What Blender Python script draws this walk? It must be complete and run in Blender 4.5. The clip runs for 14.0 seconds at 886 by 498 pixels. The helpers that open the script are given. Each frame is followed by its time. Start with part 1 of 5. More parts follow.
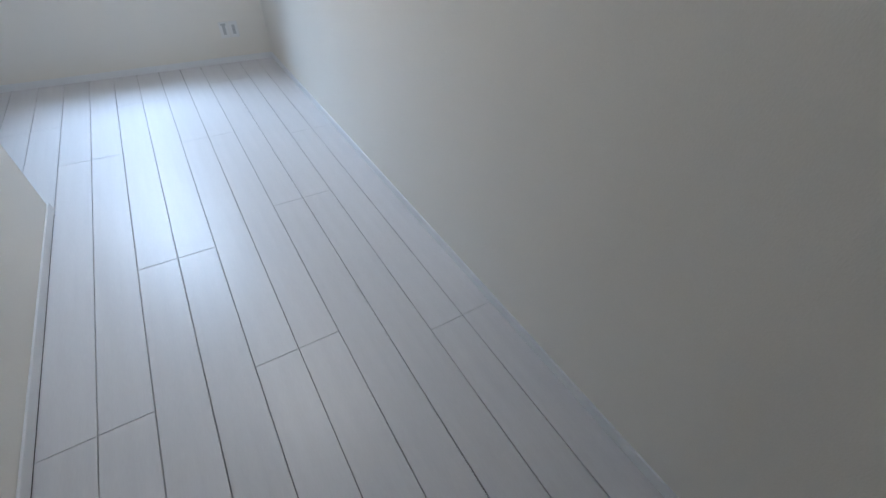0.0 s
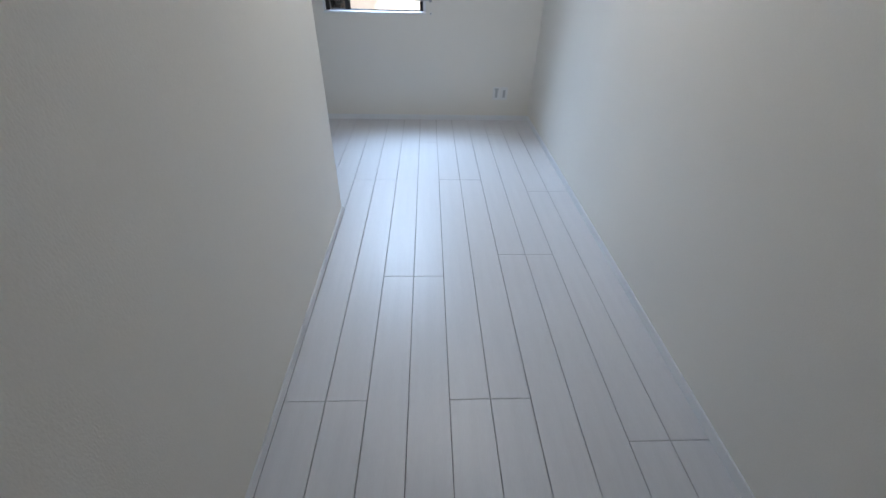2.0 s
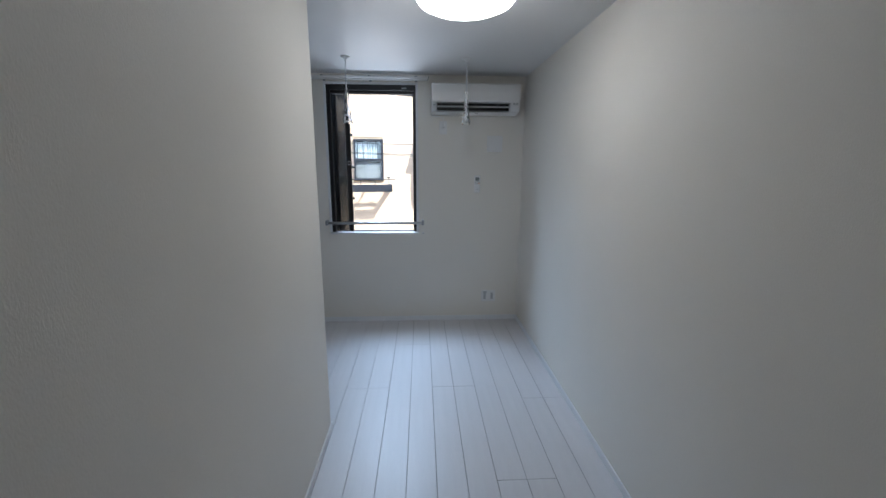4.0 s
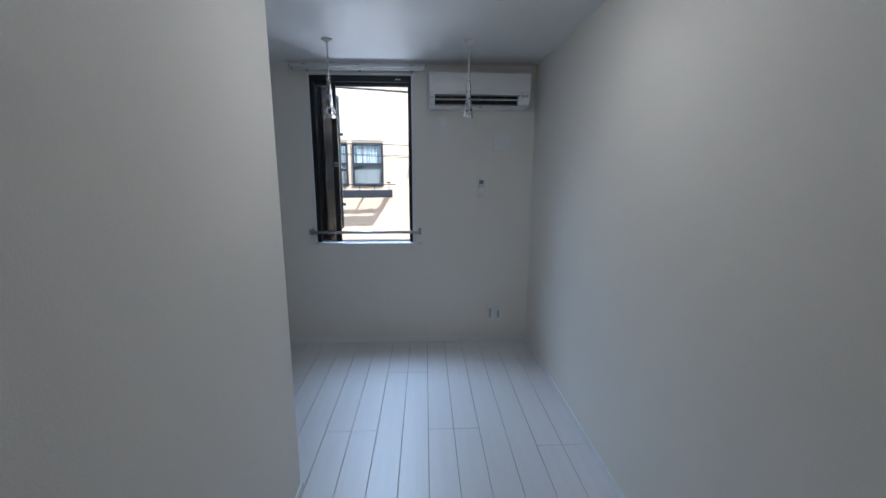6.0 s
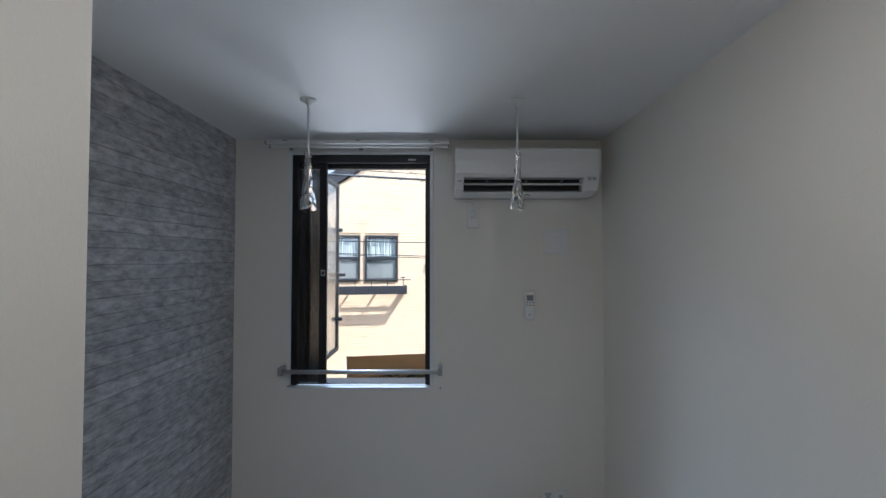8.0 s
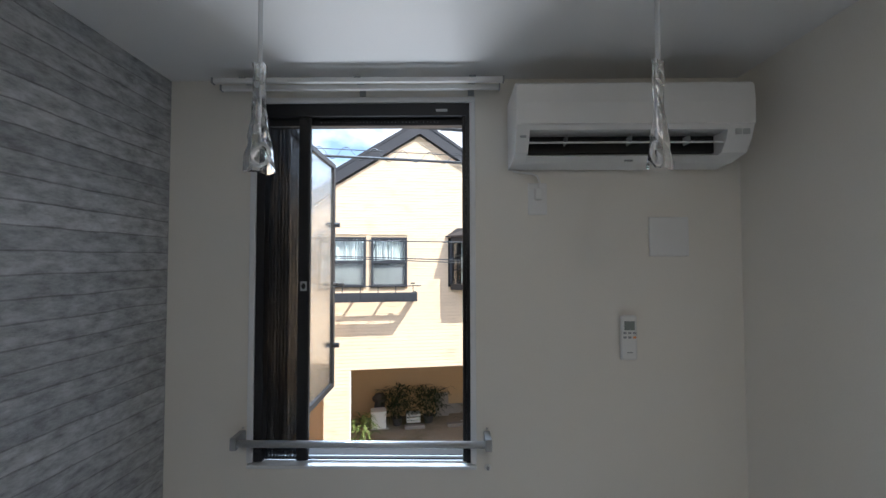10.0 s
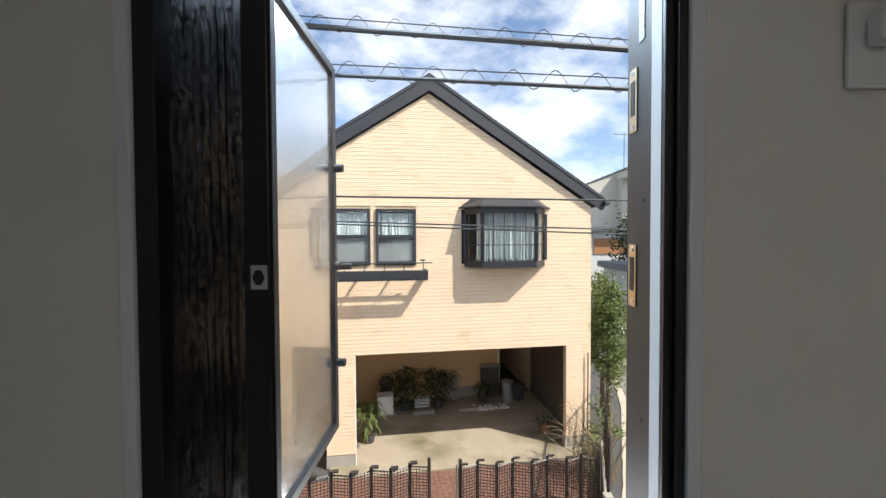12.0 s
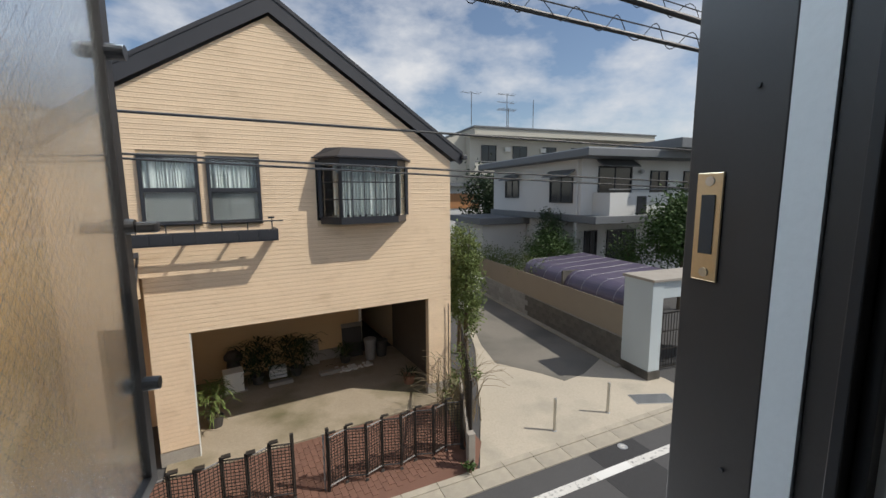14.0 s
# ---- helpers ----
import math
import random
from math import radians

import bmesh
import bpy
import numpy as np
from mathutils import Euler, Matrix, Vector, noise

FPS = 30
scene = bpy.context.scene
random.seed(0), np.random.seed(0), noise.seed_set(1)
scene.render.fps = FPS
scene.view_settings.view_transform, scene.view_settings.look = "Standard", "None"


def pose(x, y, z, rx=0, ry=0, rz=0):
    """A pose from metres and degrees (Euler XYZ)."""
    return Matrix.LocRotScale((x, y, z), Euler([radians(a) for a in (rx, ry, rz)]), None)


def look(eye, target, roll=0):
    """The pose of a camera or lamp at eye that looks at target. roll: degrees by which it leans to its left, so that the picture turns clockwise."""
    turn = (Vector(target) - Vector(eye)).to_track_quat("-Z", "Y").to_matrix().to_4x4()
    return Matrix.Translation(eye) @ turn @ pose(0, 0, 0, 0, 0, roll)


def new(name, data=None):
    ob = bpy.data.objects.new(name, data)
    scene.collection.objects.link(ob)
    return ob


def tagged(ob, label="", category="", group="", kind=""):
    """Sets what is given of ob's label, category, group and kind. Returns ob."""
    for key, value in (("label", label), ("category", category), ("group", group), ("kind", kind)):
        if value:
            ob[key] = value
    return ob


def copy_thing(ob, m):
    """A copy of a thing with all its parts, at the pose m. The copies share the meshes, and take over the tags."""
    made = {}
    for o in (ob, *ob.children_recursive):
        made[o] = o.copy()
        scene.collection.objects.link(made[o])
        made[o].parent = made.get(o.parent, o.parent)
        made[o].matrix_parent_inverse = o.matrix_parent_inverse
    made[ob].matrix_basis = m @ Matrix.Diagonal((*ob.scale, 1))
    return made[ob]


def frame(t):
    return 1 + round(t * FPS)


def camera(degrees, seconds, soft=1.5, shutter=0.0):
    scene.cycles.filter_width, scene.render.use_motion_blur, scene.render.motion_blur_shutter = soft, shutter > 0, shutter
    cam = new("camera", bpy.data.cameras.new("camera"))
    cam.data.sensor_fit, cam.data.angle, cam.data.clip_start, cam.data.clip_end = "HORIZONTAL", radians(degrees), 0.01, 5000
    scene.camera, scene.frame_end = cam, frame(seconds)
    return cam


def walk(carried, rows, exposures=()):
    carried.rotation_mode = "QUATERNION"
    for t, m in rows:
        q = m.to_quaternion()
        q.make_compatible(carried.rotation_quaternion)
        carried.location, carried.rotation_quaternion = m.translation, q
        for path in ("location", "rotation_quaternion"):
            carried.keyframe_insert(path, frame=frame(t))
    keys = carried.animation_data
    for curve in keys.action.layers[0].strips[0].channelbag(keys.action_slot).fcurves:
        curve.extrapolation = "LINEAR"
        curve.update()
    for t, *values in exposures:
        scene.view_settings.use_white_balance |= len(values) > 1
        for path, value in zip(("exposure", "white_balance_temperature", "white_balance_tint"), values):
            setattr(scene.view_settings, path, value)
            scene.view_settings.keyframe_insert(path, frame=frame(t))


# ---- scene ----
cam = camera(94.9, 14.0)
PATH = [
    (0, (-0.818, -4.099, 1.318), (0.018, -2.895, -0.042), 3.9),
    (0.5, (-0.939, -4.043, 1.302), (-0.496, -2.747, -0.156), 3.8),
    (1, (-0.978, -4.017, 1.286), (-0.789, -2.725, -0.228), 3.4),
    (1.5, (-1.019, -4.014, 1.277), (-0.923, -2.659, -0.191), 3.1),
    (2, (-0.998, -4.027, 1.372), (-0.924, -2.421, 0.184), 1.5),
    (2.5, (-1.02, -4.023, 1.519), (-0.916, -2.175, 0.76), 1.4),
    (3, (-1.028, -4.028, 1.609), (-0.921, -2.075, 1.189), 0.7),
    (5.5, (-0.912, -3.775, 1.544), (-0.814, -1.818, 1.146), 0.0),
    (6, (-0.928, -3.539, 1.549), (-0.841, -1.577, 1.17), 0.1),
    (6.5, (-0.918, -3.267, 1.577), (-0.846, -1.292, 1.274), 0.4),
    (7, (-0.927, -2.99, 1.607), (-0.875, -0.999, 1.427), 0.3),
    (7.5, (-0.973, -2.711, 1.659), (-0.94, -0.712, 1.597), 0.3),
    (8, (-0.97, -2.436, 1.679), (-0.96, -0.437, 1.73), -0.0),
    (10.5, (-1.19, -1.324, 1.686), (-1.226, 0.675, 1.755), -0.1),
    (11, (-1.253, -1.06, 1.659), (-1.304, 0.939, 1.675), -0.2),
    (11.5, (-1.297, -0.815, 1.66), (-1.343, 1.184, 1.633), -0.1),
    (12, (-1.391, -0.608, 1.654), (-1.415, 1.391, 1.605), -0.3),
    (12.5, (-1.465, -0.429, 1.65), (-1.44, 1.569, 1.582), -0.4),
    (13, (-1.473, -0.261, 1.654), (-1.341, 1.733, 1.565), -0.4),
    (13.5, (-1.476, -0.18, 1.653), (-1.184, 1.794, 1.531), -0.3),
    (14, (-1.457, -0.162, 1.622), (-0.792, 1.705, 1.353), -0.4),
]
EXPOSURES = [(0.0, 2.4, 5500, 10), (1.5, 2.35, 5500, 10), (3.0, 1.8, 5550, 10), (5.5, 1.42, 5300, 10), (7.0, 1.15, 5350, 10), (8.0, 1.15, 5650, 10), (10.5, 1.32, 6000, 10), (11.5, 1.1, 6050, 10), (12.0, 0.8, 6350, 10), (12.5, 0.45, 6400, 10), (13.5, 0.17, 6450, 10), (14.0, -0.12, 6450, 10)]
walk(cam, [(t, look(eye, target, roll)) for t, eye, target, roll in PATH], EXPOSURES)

# ---- world and sun ----
LAMP = 3.4
G = -2.95  # street level below the room's floor
SUN_AZ, SUN_EL = -29.0, 50.0  # direction towards the sun: degrees from +x, degrees above the ground
world = bpy.data.worlds.new("sky")
scene.world = world
world.use_nodes = True
wn, wl = world.node_tree.nodes, world.node_tree.links
wn.clear()
w_out = wn.new("ShaderNodeOutputWorld")
w_bg = wn.new("ShaderNodeBackground")
sky = wn.new("ShaderNodeTexSky")
sky.sky_type = "NISHITA"
sky.sun_disc = False
sky.sun_elevation = radians(SUN_EL)
sky.sun_rotation = radians(90 - SUN_AZ)
cloud_co = wn.new("ShaderNodeTexCoord")
cloud_map = wn.new("ShaderNodeMapping")
cloud_map.inputs["Scale"].default_value = (1.0, 1.0, 2.0)
cloud_noise = wn.new("ShaderNodeTexNoise")
cloud_noise.inputs["Scale"].default_value = 4.6
cloud_noise.inputs["Detail"].default_value = 8
cloud_noise.inputs["Roughness"].default_value = 0.56
cloud_noise.inputs["Distortion"].default_value = 0.0
cloud_ramp = wn.new("ShaderNodeValToRGB")
cloud_ramp.color_ramp.elements[0].position = 0.42
cloud_ramp.color_ramp.elements[1].position = 0.71
cloud_mix = wn.new("ShaderNodeMixRGB")
cloud_mix.inputs["Color2"].default_value = (6.9, 7.0, 7.2, 1)
wl.new(cloud_co.outputs["Generated"], cloud_map.inputs["Vector"])
wl.new(cloud_map.outputs["Vector"], cloud_noise.inputs["Vector"])
wl.new(cloud_noise.outputs["Fac"], cloud_ramp.inputs["Fac"])
wl.new(cloud_ramp.outputs["Color"], cloud_mix.inputs["Fac"])
wl.new(sky.outputs["Color"], cloud_mix.inputs["Color1"])
wl.new(cloud_mix.outputs["Color"], w_bg.inputs["Color"])
wl.new(w_bg.outputs["Background"], w_out.inputs["Surface"])
w_bg.inputs["Strength"].default_value = 0.115
sun = new("sun", bpy.data.lights.new("sun", "SUN"))
sun.data.energy, sun.data.angle, sun.data.color = 4.0, radians(0.5), (1.0, 0.94, 0.84)
SUN_DIR = Vector((math.cos(radians(SUN_EL)) * math.cos(radians(SUN_AZ)), math.cos(radians(SUN_EL)) * math.sin(radians(SUN_AZ)), math.sin(radians(SUN_EL))))
sun.matrix_world = look(SUN_DIR * 30, (0, 0, 0))

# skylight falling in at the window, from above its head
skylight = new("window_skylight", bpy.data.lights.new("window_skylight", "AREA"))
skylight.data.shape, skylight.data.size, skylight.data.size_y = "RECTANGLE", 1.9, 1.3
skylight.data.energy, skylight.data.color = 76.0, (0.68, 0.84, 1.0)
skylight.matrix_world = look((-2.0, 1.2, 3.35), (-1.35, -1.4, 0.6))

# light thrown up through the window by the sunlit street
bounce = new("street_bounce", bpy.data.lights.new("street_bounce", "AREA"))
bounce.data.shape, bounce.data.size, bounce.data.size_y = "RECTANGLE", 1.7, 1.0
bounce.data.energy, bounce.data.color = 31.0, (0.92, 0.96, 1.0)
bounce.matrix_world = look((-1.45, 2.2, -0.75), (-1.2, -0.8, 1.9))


# ---- materials ----
def mat(name, color, rough=0.6, vary=0.08, scale=6.0, fine=120.0, bump=0.15, depth=0.002, metal=0.0, stretch=(1, 1, 1), per_object=0.0, spec=0.5, stain=None, **extra):
    """A surface with a broad and a fine variation of colour and a fine relief."""
    m = bpy.data.materials.new(name)
    m.use_nodes = True
    n, l = m.node_tree.nodes, m.node_tree.links
    b = n["Principled BSDF"]
    co = n.new("ShaderNodeTexCoord")
    mp = n.new("ShaderNodeMapping")
    mp.inputs["Scale"].default_value = stretch
    l.new(co.outputs["Object"], mp.inputs["Vector"])
    big, small = n.new("ShaderNodeTexNoise"), n.new("ShaderNodeTexNoise")
    big.inputs["Scale"].default_value, big.inputs["Detail"].default_value = scale, 4
    small.inputs["Scale"].default_value, small.inputs["Detail"].default_value = fine, 3
    for t in (big, small):
        l.new(mp.outputs["Vector"], t.inputs["Vector"])
    add = n.new("ShaderNodeMath")
    add.operation = "ADD"
    l.new(big.outputs["Fac"], add.inputs[0])
    l.new(small.outputs["Fac"], add.inputs[1])
    last = add.outputs[0]
    if per_object:
        info = n.new("ShaderNodeObjectInfo")
        mul = n.new("ShaderNodeMath")
        mul.operation = "MULTIPLY_ADD"
        mul.inputs[1].default_value = per_object
        l.new(info.outputs["Random"], mul.inputs[0])
        l.new(last, mul.inputs[2])
        last = mul.outputs[0]
    ramp = n.new("ShaderNodeMapRange")
    ramp.inputs["From Min"].default_value, ramp.inputs["From Max"].default_value = 0.6, 1.4 + per_object
    ramp.inputs["To Min"].default_value, ramp.inputs["To Max"].default_value = 1 - vary, 1 + vary
    l.new(last, ramp.inputs["Value"])
    mix = n.new("ShaderNodeVectorMath")
    mix.operation = "SCALE"
    mix.inputs[0].default_value = color[:3]
    l.new(ramp.outputs["Result"], mix.inputs["Scale"])
    col = mix.outputs["Vector"]
    if stain:
        tint, size, low, high = stain
        sn, sr, sm = n.new("ShaderNodeTexNoise"), n.new("ShaderNodeMapRange"), n.new("ShaderNodeMixRGB")
        sn.inputs["Scale"].default_value, sn.inputs["Detail"].default_value = size, 6
        sr.inputs["From Min"].default_value, sr.inputs["From Max"].default_value = low, high
        l.new(mp.outputs["Vector"], sn.inputs["Vector"])
        l.new(sn.outputs["Fac"], sr.inputs["Value"])
        l.new(sr.outputs["Result"], sm.inputs["Fac"])
        l.new(col, sm.inputs["Color1"])
        sm.inputs["Color2"].default_value = (*tint, 1)
        col = sm.outputs["Color"]
    l.new(col, b.inputs["Base Color"])
    rr = n.new("ShaderNodeMapRange")
    rr.inputs["To Min"].default_value, rr.inputs["To Max"].default_value = rough * 0.88, min(1.0, rough * 1.12)
    l.new(big.outputs["Fac"], rr.inputs["Value"])
    l.new(rr.outputs["Result"], b.inputs["Roughness"])
    if bump:
        bp = n.new("ShaderNodeBump")
        bp.inputs["Strength"].default_value, bp.inputs["Distance"].default_value = bump, depth
        l.new(small.outputs["Fac"], bp.inputs["Height"])
        l.new(bp.outputs["Normal"], b.inputs["Normal"])
    b.inputs["Metallic"].default_value = metal
    b.inputs["Specular IOR Level"].default_value = spec
    for key, value in extra.items():
        b.inputs[key.replace("_", " ")].default_value = value
    return m


M_PAPER = mat("wall_paper_white", (0.815, 0.785, 0.722), 0.56, 0.03, 1.5, 280, 0.4, 0.0014, stretch=(1, 1, 0.5))
M_CEIL = mat("ceiling_paper", (0.80, 0.80, 0.79), 0.46, 0.02, 2, 180, 0.5, 0.0015)
M_TRIM = mat("white_trim", (0.80, 0.81, 0.82), 0.4, 0.02, 5, 300, 0.05)
M_PLANK = mat("whitewashed_plank", (0.66, 0.65, 0.66), 0.42, 0.07, 3, 40, 0.12, 0.0006, stretch=(10, 0.7, 1), per_object=0.3, spec=0.6, Coat_Weight=0.35, Coat_Roughness=0.38)
M_GROOVE = mat("plank_groove", (0.10, 0.09, 0.085), 0.8, 0.1)
M_BLACK = mat("black_aluminium", (0.012, 0.012, 0.014), 0.38, 0.1, 8, 200, 0.05)
M_BROWN = mat("dark_bronze_aluminium", (0.020, 0.017, 0.016), 0.48, 0.08, 8, 200, 0.05)
M_PLASTIC = mat("white_plastic", (0.80, 0.80, 0.79), 0.32, 0.02, 5, 200, 0.03)
M_GREYPL = mat("grey_plastic", (0.35, 0.36, 0.37), 0.4, 0.05)
M_DARK = mat("dark_void", (0.015, 0.015, 0.016), 0.6, 0.1)
M_CHROME = mat("brushed_steel", (0.62, 0.62, 0.62), 0.28, 0.05, 10, 200, 0.05, metal=1.0)
M_BRASS = mat("satin_brass_plate", (0.62, 0.50, 0.33), 0.35, 0.06, 10, 200, 0.05, metal=1.0)
M_SILVER = mat("silver_rail", (0.62, 0.63, 0.65), 0.35, 0.04, 10, 200, 0.03, metal=0.6)
M_SIDING = mat("cream_siding", (0.76, 0.585, 0.405), 0.8, 0.10, 0.9, 26, 0.7, 0.010, stretch=(1, 1, 2.2), per_object=0.12, stain=((0.62, 0.46, 0.30), 2.2, 0.56, 0.80))
M_HROOF = mat("charcoal_roof", (0.035, 0.036, 0.042), 0.5, 0.1, 3, 60, 0.1)
M_CONC = mat("pale_concrete", (0.46, 0.41, 0.33), 0.9, 0.14, 0.5, 30, 0.4, 0.006, stain=((0.30, 0.28, 0.23), 0.9, 0.5, 0.75))
M_GFLOOR = mat("stained_garage_concrete", (0.36, 0.30, 0.22), 0.9, 0.16, 0.7, 30, 0.4, 0.005, stain=((0.15, 0.13, 0.07), 0.7, 0.46, 0.66))
M_ASPH = mat("asphalt", (0.075, 0.074, 0.075), 0.9, 0.2, 0.8, 90, 0.7, 0.008)
M_DASPH = mat("patched_asphalt", (0.04, 0.04, 0.042), 0.9, 0.2, 0.8, 90, 0.6, 0.008)
M_LINE = mat("worn_white_paint", (0.62, 0.61, 0.58), 0.8, 0.1, 3, 40, 0.4, 0.004, stain=((0.20, 0.20, 0.20), 14, 0.55, 0.7))


def board_concrete():
    """Grey board-marked wallpaper: long thin courses with blotches."""
    m = bpy.data.materials.new("board_marked_grey_paper")
    m.use_nodes = True
    n, l = m.node_tree.nodes, m.node_tree.links
    b = n["Principled BSDF"]
    co, sep, comb = n.new("ShaderNodeTexCoord"), n.new("ShaderNodeSeparateXYZ"), n.new("ShaderNodeCombineXYZ")
    l.new(co.outputs["Object"], sep.inputs[0])
    wob = n.new("ShaderNodeTexNoise")
    wob.inputs["Scale"].default_value, wob.inputs["Detail"].default_value = 2.5, 5
    l.new(co.outputs["Object"], wob.inputs["Vector"])
    lift = n.new("ShaderNodeMath")
    lift.operation, lift.inputs[1].default_value = "MULTIPLY_ADD", 0.03
    l.new(wob.outputs["Fac"], lift.inputs[0])
    l.new(sep.outputs["Z"], lift.inputs[2])
    l.new(sep.outputs["Y"], comb.inputs["X"])
    l.new(lift.outputs[0], comb.inputs["Y"])
    br = n.new("ShaderNodeTexBrick")
    br.inputs["Scale"].default_value = 1.0
    br.inputs["Brick Width"].default_value, br.inputs["Row Height"].default_value = 40.0, 0.062
    br.inputs["Mortar Size"].default_value, br.inputs["Mortar Smooth"].default_value = 0.003, 0.5
    br.inputs["Color1"].default_value, br.inputs["Color2"].default_value = (0.30, 0.31, 0.325, 1), (0.42, 0.43, 0.445, 1)
    br.inputs["Mortar"].default_value = (0.24, 0.24, 0.25, 1)
    l.new(comb.outputs[0], br.inputs["Vector"])
    mp, blot = n.new("ShaderNodeMapping"), n.new("ShaderNodeTexNoise")
    mp.inputs["Scale"].default_value = (1, 1.5, 4.0)
    l.new(co.outputs["Object"], mp.inputs["Vector"])
    l.new(mp.outputs["Vector"], blot.inputs["Vector"])
    blot.inputs["Scale"].default_value, blot.inputs["Detail"].default_value, blot.inputs["Roughness"].default_value = 9, 8, 0.7
    rng_node, mul = n.new("ShaderNodeMapRange"), n.new("ShaderNodeVectorMath")
    rng_node.inputs["From Min"].default_value, rng_node.inputs["From Max"].default_value = 0.3, 0.7
    rng_node.inputs["To Min"].default_value, rng_node.inputs["To Max"].default_value = 0.5, 1.6
    l.new(blot.outputs["Fac"], rng_node.inputs["Value"])
    mul.operation = "SCALE"
    l.new(br.outputs["Color"], mul.inputs[0])
    l.new(rng_node.outputs["Result"], mul.inputs["Scale"])
    l.new(mul.outputs["Vector"], b.inputs["Base Color"])
    hgt = n.new("ShaderNodeMath")
    hgt.operation, hgt.inputs[1].default_value = "MULTIPLY_ADD", -0.9
    l.new(br.outputs["Fac"], hgt.inputs[0])
    l.new(blot.outputs["Fac"], hgt.inputs[2])
    bp = n.new("ShaderNodeBump")
    bp.inputs["Strength"].default_value, bp.inputs["Distance"].default_value = 0.6, 0.005
    l.new(hgt.outputs[0], bp.inputs["Height"])
    l.new(bp.outputs["Normal"], b.inputs["Normal"])
    b.inputs["Roughness"].default_value = 0.38
    return m


M_ACCENT = board_concrete()


def glass(name, color=(1, 1, 1), rough=0.0, coat=0.0, figured=0.0):
    m = bpy.data.materials.new(name)
    m.use_nodes = True
    b = m.node_tree.nodes["Principled BSDF"]
    b.inputs["Base Color"].default_value = (*color, 1)
    b.inputs["Transmission Weight"].default_value = 1
    b.inputs["Roughness"].default_value = rough
    b.inputs["Coat Weight"].default_value = coat
    b.inputs["Coat Roughness"].default_value = 0.02
    b.inputs["IOR"].default_value = 1.5
    if figured:
        n, l = m.node_tree.nodes, m.node_tree.links
        co, ns, bp = n.new("ShaderNodeTexCoord"), n.new("ShaderNodeTexNoise"), n.new("ShaderNodeBump")
        ns.inputs["Scale"].default_value, ns.inputs["Detail"].default_value = 210, 2
        bp.inputs["Strength"].default_value, bp.inputs["Distance"].default_value = figured, 0.003
        l.new(co.outputs["Object"], ns.inputs["Vector"])
        l.new(ns.outputs["Fac"], bp.inputs["Height"])
        l.new(bp.outputs["Normal"], b.inputs["Normal"])
    return m


# ---- shaping ----
def add_box(bm, x0, x1, y0, y1, z0, z1, bevel=0.0):
    made = bmesh.ops.create_cube(bm, size=1)["verts"]
    for v in made:
        v.co = Vector(((x0 + x1) / 2 + v.co.x * (x1 - x0), (y0 + y1) / 2 + v.co.y * (y1 - y0), (z0 + z1) / 2 + v.co.z * (z1 - z0)))
    if bevel:
        edges = list({e for v in made for e in v.link_edges})
        bmesh.ops.bevel(bm, geom=edges, offset=bevel, segments=2, profile=0.5, affect="EDGES")
    return made


def box(x0, x1, y0, y1, z0, z1, bevel=0.0):
    bm = bmesh.new()
    add_box(bm, min(x0, x1), max(x0, x1), min(y0, y1), max(y0, y1), min(z0, z1), max(z0, z1), bevel)
    return bm


def add_rod(bm, a, b, r, r2=None, seg=10, caps=True):
    a, b = Vector(a), Vector(b)
    m = Matrix.Translation((a + b) / 2) @ (b - a).to_track_quat("Z", "Y").to_matrix().to_4x4()
    bmesh.ops.create_cone(bm, cap_ends=caps, segments=seg, radius1=r, radius2=r if r2 is None else r2, depth=(b - a).length, matrix=m)


def rod(a, b, r, r2=None, seg=10):
    bm = bmesh.new()
    add_rod(bm, a, b, r, r2, seg)
    return bm


def add_prism(bm, points, vec):
    """A flat outline pushed along vec."""
    vec = Vector(vec)
    low = [bm.verts.new(p) for p in points]
    high = [bm.verts.new(Vector(p) + vec) for p in points]
    bm.faces.new(low)
    bm.faces.new(high[::-1])
    for i in range(len(low)):
        j = (i + 1) % len(low)
        bm.faces.new((low[j], low[i], high[i], high[j]))
    bmesh.ops.recalc_face_normals(bm, faces=bm.faces)


def prism(points, vec):
    bm = bmesh.new()
    add_prism(bm, points, vec)
    return bm


def add_lathe(bm, profile, at, seg=24):
    """A profile of (radius, height) turned round the upright through at."""
    rings = []
    for r, h in profile:
        rings.append([bm.verts.new((at[0] + r * math.cos(6.28319 * k / seg), at[1] + r * math.sin(6.28319 * k / seg), at[2] + h)) for k in range(seg)])
    for a, b in zip(rings, rings[1:]):
        for k in range(seg):
            bm.faces.new((a[k], a[(k + 1) % seg], b[(k + 1) % seg], b[k]))
    bm.faces.new(rings[0][::-1])
    bm.faces.new(rings[-1])
    bmesh.ops.recalc_face_normals(bm, faces=bm.faces)


def lathe(profile, at, seg=24):
    bm = bmesh.new()
    add_lathe(bm, profile, at, seg)
    return bm


def finish(name, bm, material, smooth=False):
    me = bpy.data.meshes.new(name)
    bm.to_mesh(me)
    bm.free()
    me.materials.append(material)
    if smooth:
        me.shade_smooth()
    return me


def part(name, bm, material, parent, label="", smooth=False):
    ob = new(name, finish(name, bm, material, smooth))
    if parent is not None:
        ob.parent = parent
    if label:
        ob["label"] = label
    return ob


def thing(name, label, category, at=(0, 0, 0), group="", kind=""):
    """An empty at a thing's base; its parts are built in the thing's own coordinates."""
    ob = new(name)
    ob.location = at
    return tagged(ob, label, category, group, kind)


def structure(name, bm, material, label, category):
    return tagged(part(name, bm, material, None), label, category, kind="structure")


